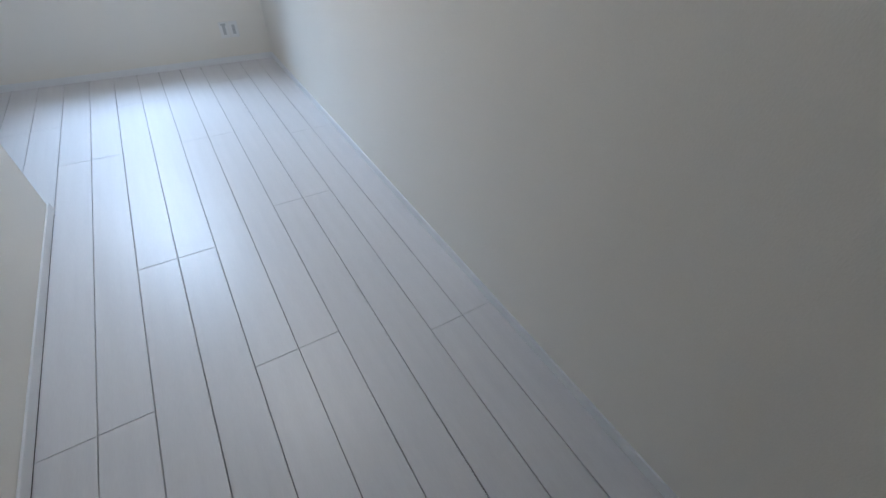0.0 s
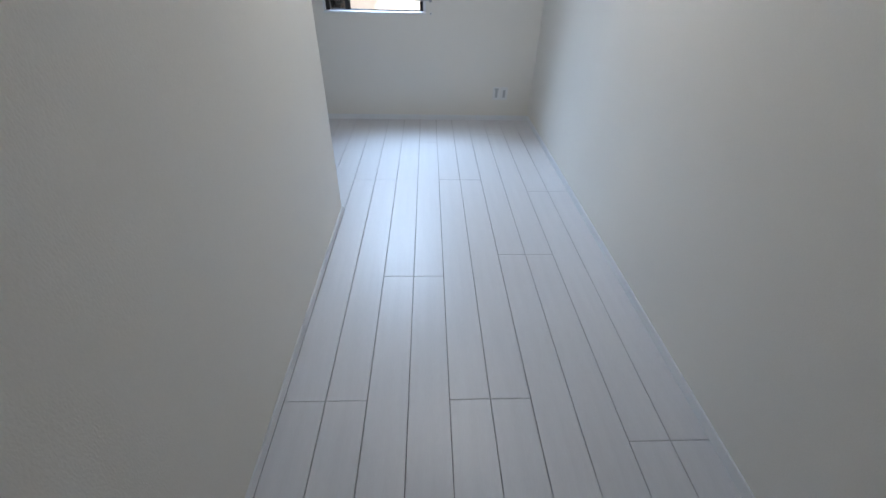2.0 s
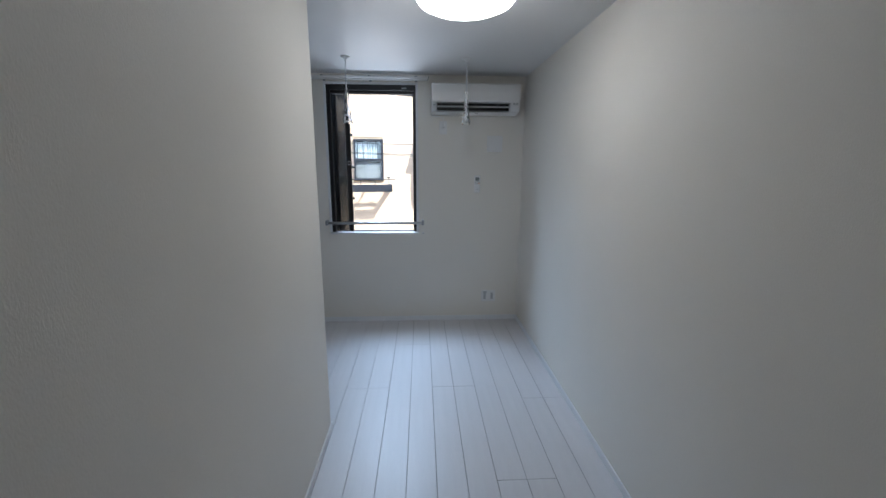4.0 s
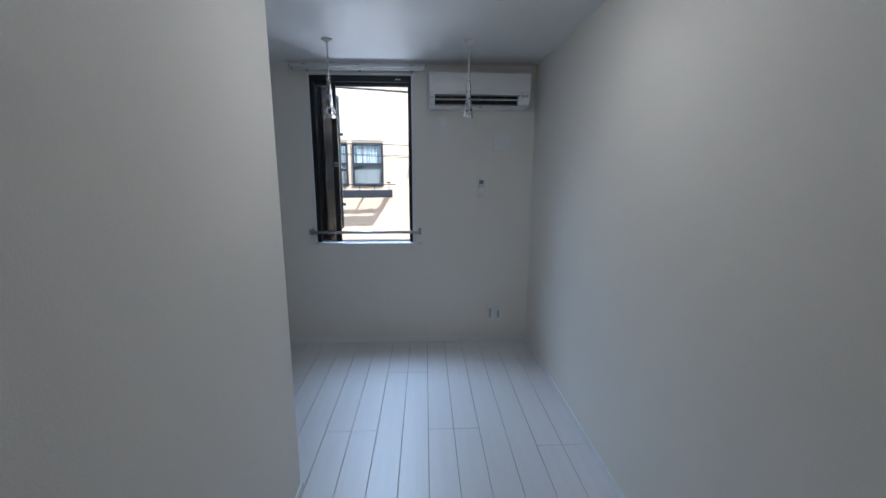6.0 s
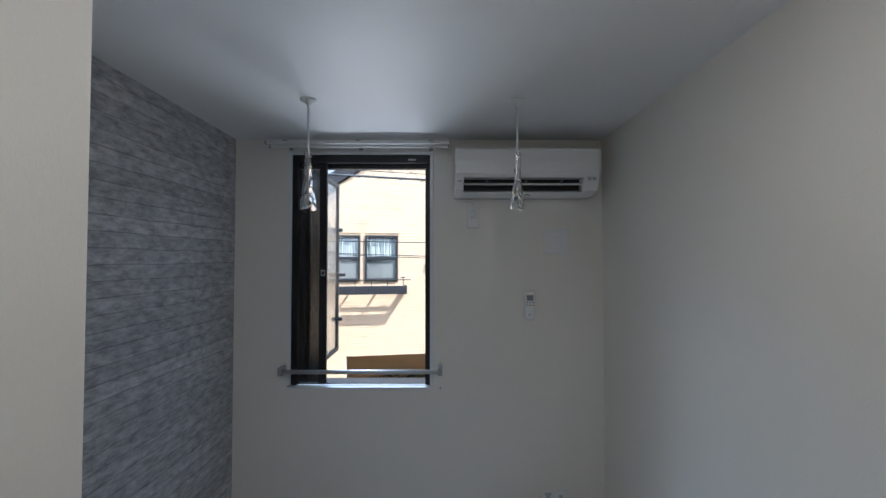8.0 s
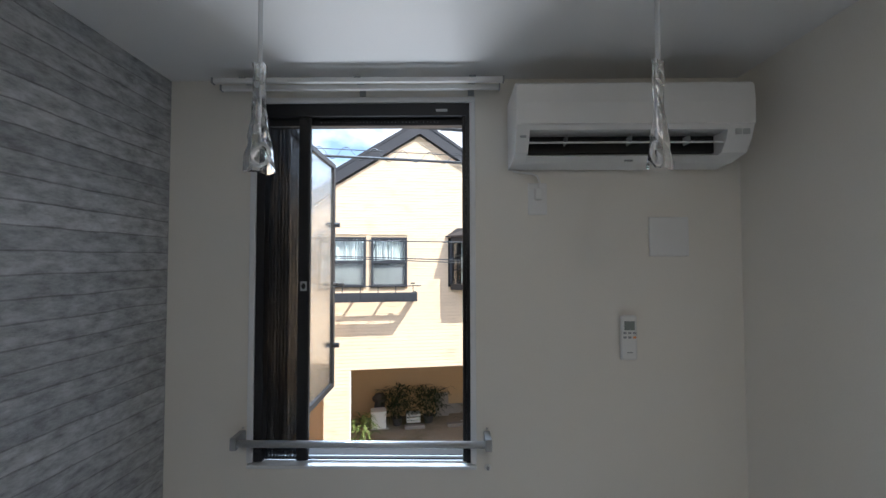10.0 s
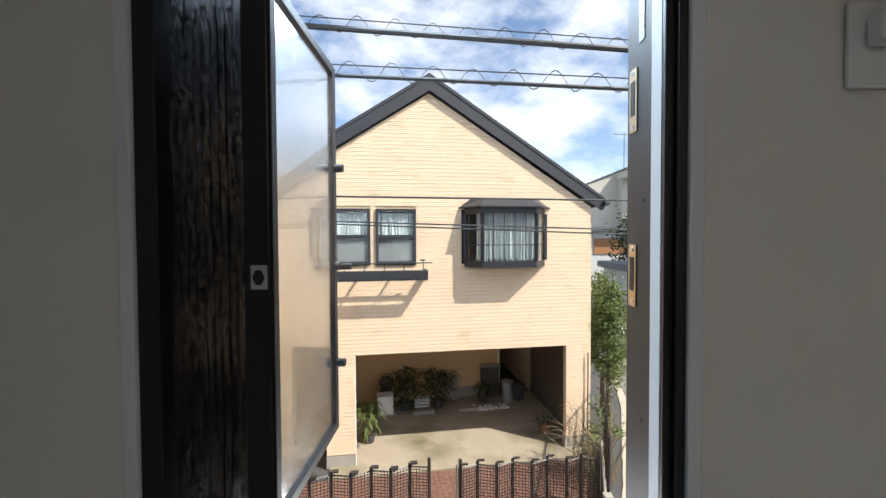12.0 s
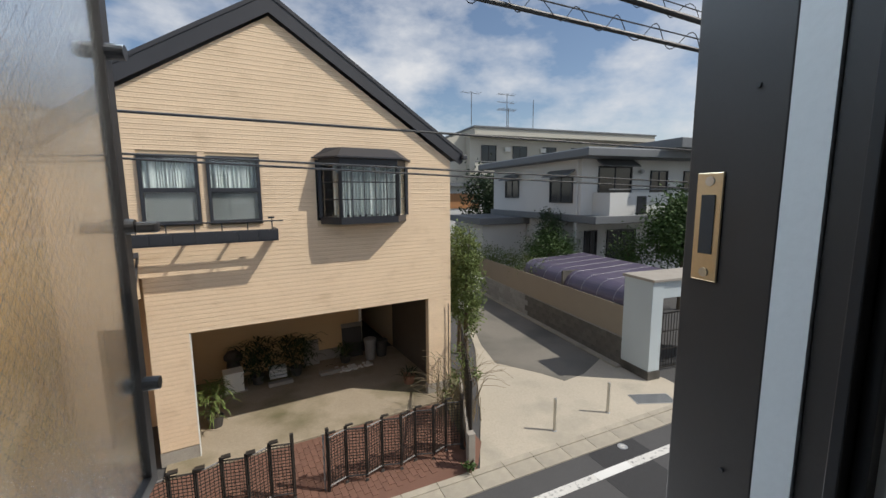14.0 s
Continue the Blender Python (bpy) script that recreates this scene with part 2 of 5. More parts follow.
# ---- the room ----
W, H, BACK = -2.203, 2.4, -5.6
PX, PY = -1.545, -1.77  # the projecting corner on the side of the narrow passage
WX0, WX1, WZ0, WZ1 = -1.862, -1.036, 0.932, 2.308  # clear opening of the window's casing
structure("wall_right", box(0, 0.15, BACK, 0, 0, H), M_PAPER, "white textured wallpaper wall along the room", "wall")
structure("wall_back", box(W - 0.15, 0.15, BACK - 0.15, BACK, 0, H), M_PAPER, "plain white papered wall closing the passage", "wall")
structure("wall_left", box(W - 0.15, W, PY, 0, 0, H), M_ACCENT, "grey stone-pattern accent wallpaper wall", "wall")
structure("wall_partition", box(W, PX, BACK, PY, 0, H, 0.004), M_PAPER, "white papered projecting wall beside the passage", "wall")
bm = bmesh.new()
add_box(bm, W - 0.15, WX0 - 0.022, 0, 0.15, 0, H)
add_box(bm, WX1 + 0.022, 0.15, 0, 0.15, 0, H)
add_box(bm, WX0 - 0.022, WX1 + 0.022, 0, 0.15, 0, WZ0 - 0.022)
add_box(bm, WX0 - 0.022, WX1 + 0.022, 0, 0.15, WZ1 + 0.022, H)
structure("wall_window", bm, M_PAPER, "white papered wall with the tall window opening", "wall")
structure("ceiling", box(W - 0.15, 0.15, BACK - 0.15, 0.15, H, H + 0.15), M_CEIL, "white papered ceiling with a fine texture", "ceiling")
floor = structure("floor", box(W - 0.15, 0.15, BACK - 0.15, 0.15, -0.15, -0.008), M_GROOVE, "whitewashed plank floor with dark narrow joints", "floor")
base = structure("baseboard", box(-0.009, -0.001, BACK, -0.01, 0, 0.048, 0.002), M_TRIM, "low white baseboard round the room", "baseboard")
part("board", box(PX + 0.001, PX + 0.009, BACK, PY + 0.009, 0, 0.048, 0.002), M_TRIM, base)
part("board", box(W + 0.001, W + 0.009, PY, -0.01, 0, 0.048, 0.002), M_TRIM, base)
part("board", box(W + 0.009, -0.009, -0.009, -0.001, 0, 0.048, 0.002), M_TRIM, base)
part("board", box(W + 0.009, PX + 0.009, PY + 0.001, PY + 0.009, 0, 0.048, 0.002), M_TRIM, base)

# ---- the window ----
M_LABEL = mat("pale_grey_plastic", (0.50, 0.51, 0.51), 0.5, 0.04)
M_SASHGLASS = glass("wired_figured_glass", (0.96, 0.98, 0.97), 0.2, 1.0, 0.16)
M_PANE = glass("clear_pane", (0.9, 0.95, 0.95), 0.0)
M_BAG = glass("thin_plastic_bag", (0.97, 0.98, 1.0), 0.12)


def sheer_mesh():
    """Black insect mesh, crinkled and half open to the light."""
    m = mat("black_pleated_mesh", (0.02, 0.02, 0.022), 0.25, 0.1, 60, 300, 0.3, 0.001, spec=0.9)
    n, l = m.node_tree.nodes, m.node_tree.links
    co, mp, ns, rg = n.new("ShaderNodeTexCoord"), n.new("ShaderNodeMapping"), n.new("ShaderNodeTexNoise"), n.new("ShaderNodeMapRange")
    mp.inputs["Scale"].default_value = (1, 1, 0.7)
    ns.inputs["Scale"].default_value, ns.inputs["Detail"].default_value = 110, 3
    rg.inputs["From Min"].default_value, rg.inputs["From Max"].default_value = 0.35, 0.68
    rg.inputs["To Min"].default_value, rg.inputs["To Max"].default_value = 0.995, 0.86
    l.new(co.outputs["Object"], mp.inputs["Vector"])
    l.new(mp.outputs["Vector"], ns.inputs["Vector"])
    l.new(ns.outputs["Fac"], rg.inputs["Value"])
    l.new(rg.outputs["Result"], n["Principled BSDF"].inputs["Alpha"])
    return m


M_PLEAT = sheer_mesh()
M_WIRE = mat("thin_steel_wire", (0.16, 0.16, 0.15), 0.45, 0.1, metal=0.6)

window = tagged(new("window_1"), "tall casement window, sash swung fully outward", "window", kind="structure")
for x0, x1, z0, z1 in ((WX0 - 0.022, WX0, WZ0, WZ1), (WX1, WX1 + 0.022, WZ0, WZ1), (WX0 - 0.022, WX1 + 0.022, WZ1, WZ1 + 0.022), (WX0 - 0.022, WX1 + 0.022, WZ0 - 0.022, WZ0 - 0.009)):
    part("casing", box(x0, x1, -0.008, 0.148, z0, z1, 0.003), M_TRIM, window, "white window casing")
for x0, x1, z0, z1 in ((WX0 + 0.012, WX0 + 0.024, WZ0 + 0.012, WZ1 - 0.012), (WX1 - 0.015, WX1 - 0.001, WZ0 + 0.012, WZ1 - 0.012)):
    part("liner", box(x0 + 0.001, x1 - 0.001, 0.070 if x0 < -1.5 else 0.049, 0.081, z0, z1), M_LABEL, window, "pale grey reveal strip")
# outer aluminium frame
for x0, x1, z0, z1 in ((WX0, WX0 + 0.026, WZ0, WZ1), (WX1 - 0.012, WX1, WZ0, WZ1), (WX0 + 0.026, WX1 - 0.012, WZ1 - 0.018, WZ1), (WX0 + 0.026, WX1 - 0.012, WZ0 - 0.02, WZ0 - 0.006)):
    part("outer_frame", box(x0, x1, 0.082, 0.176, z0, z1, 0.002), M_BROWN, window, "dark bronze aluminium frame")
for z in (1.585, 1.905):
    plate = part("strike_plate", box(WX1 - 0.0145, WX1 - 0.012, 0.134, 0.163, z - 0.057, z + 0.057, 0.001), M_BRASS, window, "satin brass strike plate")
    part("slot", box(WX1 - 0.0155, WX1 - 0.0142, 0.141, 0.156, z - 0.028, z + 0.034), M_DARK, plate)
    for dz in (-0.048, 0.048):
        part("screw", rod((WX1 - 0.0158, 0.148, z + dz), (WX1 - 0.014, 0.148, z + dz), 0.005), M_CHROME, plate)
part("sticker", box(WX1 - 0.0135, WX1 - 0.012, 0.108, 0.128, 2.0, 2.14), M_LABEL, window, "pale paper sticker")
for y, z in ((0.11, 1.72), (0.11, 2.02), (0.112, 1.33)):
    part("screw", rod((WX1 - 0.0135, y, z), (WX1 - 0.012, y, z), 0.0025), M_DARK, window)

# pleated insect screen, gathered at one side
screen = thing("insect_screen", "black pleated insect screen gathered at one side", "screen", (WX0, 0.03, WZ0))
w, h = WX1 - WX0, WZ1 - WZ0
part("head_box", box(0.0, w, -0.03, 0.035, h - 0.05, h, 0.002), M_BLACK, screen)
part("head_track", box(0.012, w - 0.006, 0.0, 0.038, h - 0.078, h - 0.05, 0.001), M_BLACK, screen)
part("side_channel", box(0.0, 0.034, -0.03, 0.026, 0.0, h - 0.05, 0.002), M_BLACK, screen)
part("latch_channel", box(w - 0.014, w, -0.03, -0.020, 0.0, h - 0.05, 0.001), M_BLACK, screen)
part("latch_channel", box(w - 0.028, w, -0.019, -0.010, 0.0, h - 0.05, 0.001), M_BLACK, screen)
part("latch_channel", box(w - 0.011, w, -0.009, 0.018, 0.0, h - 0.05, 0.001), M_BROWN, screen)
part("sill_track", box(0.034, w - 0.012, -0.004, 0.012, 0.0, 0.006), M_BLACK, screen)
bm = bmesh.new()
xs = [0.034 + i * 0.0065 for i in range(21)]
cols = []
for i, x in enumerate(xs):
    y = -0.008 if i % 2 else 0.022
    cols.append([bm.verts.new((x + random.uniform(-0.0016, 0.0016), y + random.uniform(-0.004, 0.004), 0.008 + k * (h - 0.09) / 24)) for k in range(25)])
for a, b in zip(cols, cols[1:]):
    for k in range(24):
        bm.faces.new((a[k], b[k], b[k + 1], a[k + 1]))
part("pleats", bm, M_PLEAT, screen, "crinkled black pleated mesh")
bar = part("pull_bar", box(0.164, 0.205, -0.032, 0.0, 0.006, h - 0.055, 0.003), M_BLACK, screen)
part("bar_lip", box(0.205, 0.209, -0.03, -0.012, 0.006, h - 0.055, 0.001), M_BROWN, screen)
part("catch_plate", box(0.176, 0.200, -0.0345, -0.0322, 0.648, 0.684), M_LABEL, bar, "pale grey catch plate")
bm = bmesh.new()
add_prism(bm, [(0.179, -0.035, 0.666), (0.184, -0.035, 0.677), (0.192, -0.035, 0.677), (0.197, -0.035, 0.666), (0.192, -0.035, 0.655), (0.184, -0.035, 0.655)], (0, -0.002, 0))
part("catch", bm, M_DARK, bar)
part("maker_label", box(w - 0.13, w - 0.085, -0.0315, -0.0302, h - 0.034, h - 0.024), M_LABEL, screen, "small pale label")
bm = bmesh.new()
for i in range(34):
    x = 0.24 + i * 0.014
    add_box(bm, x, x + 0.002, -0.0005, 0.0005, h - 0.066, h - 0.062)
part("track_studs", bm, M_GREYPL, screen)

# the sash, turned out square to the wall
sash = thing("open_casement", "outward-swung bronze casement sash with wired figured glass", "casement", (-1.826, 0.178, 0.935))
sh, sw = 1.36, 0.755
for y0, y1, z0, z1 in ((0, 0.03, 0, sh), (sw - 0.036, sw, 0, sh), (0.03, sw - 0.03, 0, 0.03), (0.03, sw - 0.03, sh - 0.03, sh)):
    part("sash_rail", box(-0.014, 0.014, y0, y1, z0, z1, 0.002), M_BROWN, sash)
pane = part("pane", box(-0.003, 0.003, 0.028, sw - 0.028, 0.028, sh - 0.028), M_SASHGLASS, sash, "wired figured glass pane")
pane.visible_shadow = False
bm = bmesh.new()
for sgn in (1, -1):
    for k in range(108):
        c = -0.9 + k * 0.031
        pts = [(0.0, 0.03 + i * 0.695 / 56, c + 0.03 + sgn * 1.3 * i * 0.695 / 56) for i in range(57)]
        pts = [p for p in pts if 0.03 < p[2] < sh - 0.03]
        if len(pts) > 1:
            add_rod(bm, pts[0], pts[-1], 0.0004, seg=3, caps=False)
part("wire_mesh", bm, M_WIRE, pane)
for z in (0.255, 0.985):
    part("catch_roller", rod((0.014, sw - 0.022, z), (0.046, sw - 0.022, z), 0.017, 0.015, 14), M_BLACK, sash)
    part("catch_stop", box(-0.040, -0.014, sw - 0.036, sw - 0.008, z - 0.016, z + 0.016, 0.004), M_BLACK, sash)
hd = part("lock_handle", rod((0.014, sw - 0.02, 0.62), (0.03, sw - 0.02, 0.62), 0.018, 0.016, 16), M_BROWN, sash, "bronze lever handle")
part("lever", box(0.03, 0.075, sw - 0.034, sw - 0.008, 0.606, 0.63, 0.006), M_BROWN, hd)
part("stay_arm", box(-0.012, 0.010, 0.0, 0.3, -0.022, -0.008), M_BROWN, sash)

# ---- things in the room ----
# air conditioner
ac = thing("air_conditioner", "white wall-mounted air conditioner with open dark outlet", "air conditioner", (-0.492, -0.002, 2.042))
hw, ah = 0.397, 0.255
prof = [(0, 0.0), (-0.09, 0.004), (-0.165, 0.022), (-0.190, 0.062), (-0.205, 0.105), (-0.213, 0.18), (-0.208, 0.24), (-0.195, ah), (0, ah)]
bm = bmesh.new()
# ends keep the full outline; the middle has the outlet cut back
cut = [(0, 0.0), (-0.09, 0.004), (-0.150, 0.016), (-0.11, 0.030), (-0.11, 0.092), (-0.200, 0.092), (-0.205, 0.105), (-0.213, 0.18), (-0.208, 0.24), (-0.195, ah), (0, ah)]
add_prism(bm, [(-hw, y, z) for y, z in prof], (0.045, 0, 0))
add_prism(bm, [(hw - 0.085, y, z) for y, z in prof], (0.085, 0, 0))
add_prism(bm, [(-hw + 0.045, y, z) for y, z in cut], (2 * hw - 0.13, 0, 0))
bmesh.ops.remove_doubles(bm, verts=bm.verts, dist=0.0002)
body = part("body", bm, M_PLASTIC, ac)
part("outlet", box(-hw + 0.046, hw - 0.086, -0.125, -0.1105, 0.031, 0.091), M_DARK, ac, "dark air outlet")
part("front_panel", prism([(-hw + 0.004, y, z) for y, z in ((-0.2155, 0.108), (-0.2165, 0.18), (-0.2115, 0.243), (-0.207, 0.243), (-0.211, 0.18), (-0.204, 0.108))], (2 * hw - 0.008, 0, 0)), M_PLASTIC, ac)
part("louvre", prism([(-hw + 0.05, y, z) for y, z in ((-0.183, 0.050), (-0.140, 0.066), (-0.140, 0.070), (-0.184, 0.054))], (2 * hw - 0.14, 0, 0)), M_PLASTIC, ac, "narrow white louvre")
for x in (-0.22, 0.0, 0.2):
    part("louvre_clip", box(x, x + 0.004, -0.17, -0.13, 0.055, 0.082), M_GREYPL, ac)
for x0, x1 in ((hw - 0.062, hw - 0.044), (hw - 0.036, hw - 0.016)):
    part("maker_mark", box(x0, x1, -0.2055, -0.200, 0.074, 0.092), M_LABEL, ac)
part("maker_mark", box(-hw + 0.012, -hw + 0.032, -0.2055, -0.198, 0.066, 0.072), M_GREYPL, ac)
part("sensor", box(0.0, 0.03, -0.120, -0.112, 0.004, 0.012, 0.002), M_GREYPL, ac)

# power socket of the air conditioner with its plug and lead
def plate_thing(name, label, x, z, w, h, category):
    t = thing(name, label, category, (x, -0.002, z))
    part("cover", box(-w / 2, w / 2, -0.008, 0, -h / 2, h / 2, 0.003), M_PLASTIC, t)
    return t


soc = plate_thing("wall_socket", "white wall socket with the air conditioner's plug", -0.777, 1.93, 0.072, 0.122, "socket")
part("plug", box(-0.014, 0.014, -0.034, -0.008, -0.005, 0.04, 0.006), M_PLASTIC, soc, "white moulded plug")
bm = bmesh.new()
pts = [(0.0, -0.03, 0.04), (0.005, -0.03, 0.06), (-0.005, -0.025, 0.085), (-0.03, -0.015, 0.097), (-0.06, -0.008, 0.10), (-0.09, -0.008, 0.105), (-0.10, -0.01, 0.12)]
for a, b in zip(pts, pts[1:]):
    add_rod(bm, a, b, 0.0035, seg=6)
part("lead", bm, M_PLASTIC, soc, "white power lead")
plate_thing("blank_cover", "white square blank cover plate on the wall", -0.280, 1.785, 0.150, 0.150, "cover plate")
out = thing("floor_socket", "white double socket and aerial plate above the baseboard", "socket", (-0.302, -0.002, 0.258))
for x in (-0.037, 0.037):
    pl = part("cover", box(x - 0.035, x + 0.035, -0.008, 0, -0.06, 0.06, 0.003), M_PLASTIC, out)
    part("insert", box(x - 0.012, x + 0.012, -0.0105, -0.008, -0.035, 0.035, 0.001), M_LABEL, pl)
part("jack", rod((0.037, -0.016, 0.0), (0.037, -0.0104, 0.0), 0.005), M_GREYPL, out)
part("earth_flap", box(-0.058, -0.018, -0.014, -0.0104, 0.036, 0.05, 0.001), M_LABEL, out)
kn = thing("cord_cleat", "small white cord cleat on the wall", "cleat", (-0.972, -0.002, 0.918))
part("disc", rod((0, 0, 0), (0, -0.006, 0), 0.013, 0.011, 16), M_PLASTIC, kn)
part("button", rod((0, -0.006, 0), (0, -0.016, 0), 0.006, 0.005, 12), M_GREYPL, kn)

# remote control in its holder
rem = thing("remote_control", "white air conditioner remote in a wall holder", "remote", (-0.444, -0.002, 1.32))
part("holder", box(-0.028, 0.028, -0.008, 0, 0.0, 0.08, 0.003), M_PLASTIC, rem)
rb = part("case", box(-0.030, 0.030, -0.027, -0.008, 0.004, 0.168, 0.008), M_PLASTIC, rem)
part("display", box(-0.019, 0.019, -0.0285, -0.0265, 0.115, 0.148), mat("lcd_grey", (0.24, 0.27, 0.26), 0.25, 0.03), rb, "grey liquid crystal display")
for i, x in enumerate((-0.018, 0.0, 0.018)):
    for j, z in enumerate((0.088, 0.104)):
        part("key", box(x - 0.006, x + 0.006, -0.029, -0.0265, z - 0.004, z + 0.004, 0.001), mat("orange_key", (0.75, 0.30, 0.10), 0.4) if (i == 2 and j == 0) else M_GREYPL, rb)
part("maker_mark", box(-0.010, 0.010, -0.028, -0.0265, 0.03, 0.034), M_GREYPL, rb)

# curtain rail
rail = thing("curtain_rail", "double white curtain rail above the window", "curtain rail", (-1.45, -0.002, 2.345))
for y, z, x0, x1 in ((-0.055, 0.0, -0.52, 0.52), (-0.095, 0.01, -0.53, 0.53)):
    tr = part("track", box(x0, x1, y - 0.009, y + 0.009, z - 0.009, z + 0.009, 0.003), M_PLASTIC, rail)
    for x in (x0 - 0.006, x1):
        part("end_cap", box(x, x + 0.006, y - 0.011, y + 0.011, z - 0.011, z + 0.011, 0.002), M_GREYPL, tr)
for x in (-0.42, 0.0, 0.42):
    part("bracket", box(x - 0.012, x + 0.012, -0.108, 0, 0.016, 0.022), M_GREYPL, rail)
    part("foot", box(x - 0.012, x + 0.012, -0.003, 0, -0.012, 0.016), M_GREYPL, rail)

# low pole across the window
pole = thing("window_pole", "white metal pole on brackets across the window", "pole", (-1.437, -0.002, 1.028))
part("tube", rod((-0.46, -0.062, 0), (0.46, -0.062, 0), 0.0125, seg=16), M_SILVER, pole, smooth=True)
for x in (-0.462, 0.462):
    br = part("bracket", box(x - 0.012, x + 0.012, -0.078, 0, -0.02, 0.026, 0.004), M_GREYPL, pole)
    part("screw", rod((x, -0.0005, 0.034), (x, -0.004, 0.034), 0.004), M_CHROME, br)

# two hanging clothes-pole rods in plastic wrap
def hanging_rod(x, y):
    t = thing("hanging_rod", "white ceiling drying rod with its ring in plastic wrap", "hanging rod", (x, y, H), "ceiling drying rods")
    part("rose", lathe([(0.036, 0), (0.036, -0.006), (0.022, -0.014), (0.010, -0.022), (0.008, -0.03)], (0, 0, 0)), M_PLASTIC, t, smooth=True)
    part("shaft", rod((0, 0, -0.03), (0, 0, -0.43), 0.0055, seg=10), M_SILVER, t)
    part("joint", rod((0, 0, -0.25), (0, 0, -0.29), 0.008, seg=10), M_CHROME, t)
    bm = bmesh.new()
    for k in range(20):
        a, b = 6.28319 * k / 20, 6.28319 * (k + 1) / 20
        add_rod(bm, (0.026 * math.cos(a), 0, -0.455 + 0.026 * math.sin(a)), (0.026 * math.cos(b), 0, -0.455 + 0.026 * math.sin(b)), 0.005, seg=6)
    part("ring", bm, M_PLASTIC, t)
    bm = bmesh.new()
    rows = []
    for k in range(13):
        z = -0.24 - k * 0.0215
        r = 0.016 + 0.022 * max(0, (k - 5) / 7)
        rows.append([bm.verts.new(((r + random.uniform(-0.004, 0.004)) * math.cos(0.6283 * q), (r * 0.55 + random.uniform(-0.003, 0.003)) * math.sin(0.6283 * q), z + random.uniform(-0.004, 0.004))) for q in range(10)])
    for a, b in zip(rows, rows[1:]):
        for q in range(10):
            bm.faces.new((a[q], a[(q + 1) % 10], b[(q + 1) % 10], b[q]))
    part("plastic_wrap", bm, M_BAG, t, "crumpled clear plastic wrap")
    return t


first_rod = hanging_rod(-1.568, -0.613)
copy_thing(first_rod, pose(-0.625, -0.613, H, 0, 0, 25))

# ceiling lamp
M_LAMP = bpy.data.materials.new("lit_diffuser")
M_LAMP.use_nodes = True
lb = M_LAMP.node_tree.nodes["Principled BSDF"]
lb.inputs["Base Color"].default_value = (0.85, 0.85, 0.84, 1)
lb.inputs["Emission Color"].default_value = (1.0, 0.91, 0.79, 1)
lb.inputs["Emission Strength"].default_value = LAMP
lamp = thing("ceiling_light", "round white ceiling light, lit", "ceiling light", (-0.775, -1.93, H))
part("mount", lathe([(0.23, 0), (0.245, -0.008), (0.25, -0.03), (0.235, -0.034)], (0, 0, 0), 40), M_PLASTIC, lamp, smooth=True)
part("diffuser", lathe([(0.24, -0.0345), (0.238, -0.05), (0.22, -0.075), (0.175, -0.095), (0.1, -0.106), (0.03, -0.11)], (0, 0, 0), 40), M_LAMP, lamp, "glowing white diffuser", smooth=True)

# ---- our own building outside ----
bm = bmesh.new()
for x0, x1, z0, z1 in ((-9, WX0 - 0.03, G, 3.2), (WX1 + 0.03, 7, G, 3.2), (WX0 - 0.03, WX1 + 0.03, G, WZ0 - 0.03), (WX0 - 0.03, WX1 + 0.03, WZ1 + 0.03, 3.2)):
    add_box(bm, x0, x1, 0.152, 0.172, z0, z1)
structure("outer_wall", bm, M_PAPER, "pale outer wall of the building", "wall")
structure("neighbour_ground_slab", box(-9, 7, -9, 0.15, G, G + 0.1), M_CONC, "concrete base under the building", "ground")
for x0, x1, y0, y1 in ((-9, W - 0.16, -5.6, 0.15), (0.16, 7, -5.6, 0.15)):
    structure("building_block", box(x0, x1, y0, y1, G + 0.1, 3.2), M_PAPER, "pale mass of the building", "building")

# ---- the house across the street ----
M_HWALL = mat("cream_render", (0.64, 0.49, 0.32), 0.85, 0.06, 0.8, 50, 0.2, 0.004)
M_GARWALL = mat("garage_ochre_wall", (0.60, 0.42, 0.23), 0.85, 0.08, 0.8, 40, 0.2, 0.004)
M_NAVY = mat("dark_window_frame", (0.022, 0.024, 0.030), 0.4, 0.1, 8, 100, 0.05)
M_CURTAIN = mat("white_curtain", (0.42, 0.46, 0.47), 0.9, 0.1, 4, 60, 0.2)
M_SHADE = mat("grey_blind", (0.15, 0.16, 0.165), 0.8, 0.05)
M_LEAF = mat("green_leaf", (0.055, 0.10, 0.025), 0.55, 0.5, 3, 30, 0.0, spec=0.3)
M_LEAF2 = mat("yellow_green_leaf", (0.13, 0.17, 0.05), 0.55, 0.5, 3, 30, 0.0, spec=0.3)
M_DLEAF = mat("dark_leaf", (0.028, 0.05, 0.018), 0.5, 0.5, 3, 30, 0.0, spec=0.3)
M_BARK = mat("bark", (0.12, 0.09, 0.06), 0.9, 0.3, 12, 80, 0.6, 0.01)
M_STEM = mat("dry_stem", (0.22, 0.17, 0.10), 0.9, 0.3, 12, 80, 0.3)
M_POT = mat("dark_pot", (0.06, 0.055, 0.05), 0.7, 0.2)
M_TERRA = mat("terracotta_pot", (0.34, 0.15, 0.09), 0.8, 0.15)
M_WBOX = mat("white_foam_box", (0.74, 0.74, 0.70), 0.8, 0.05)
M_STOP = mat("weathered_concrete_block", (0.34, 0.31, 0.27), 0.9, 0.15, 4, 50, 0.4, 0.004)
M_GATE = mat("bronze_gate", (0.028, 0.024, 0.021), 0.45, 0.15, 8, 100, 0.05)
M_GALV = mat("galvanised_metal", (0.40, 0.41, 0.42), 0.45, 0.12, 10, 80, 0.1, metal=0.5)
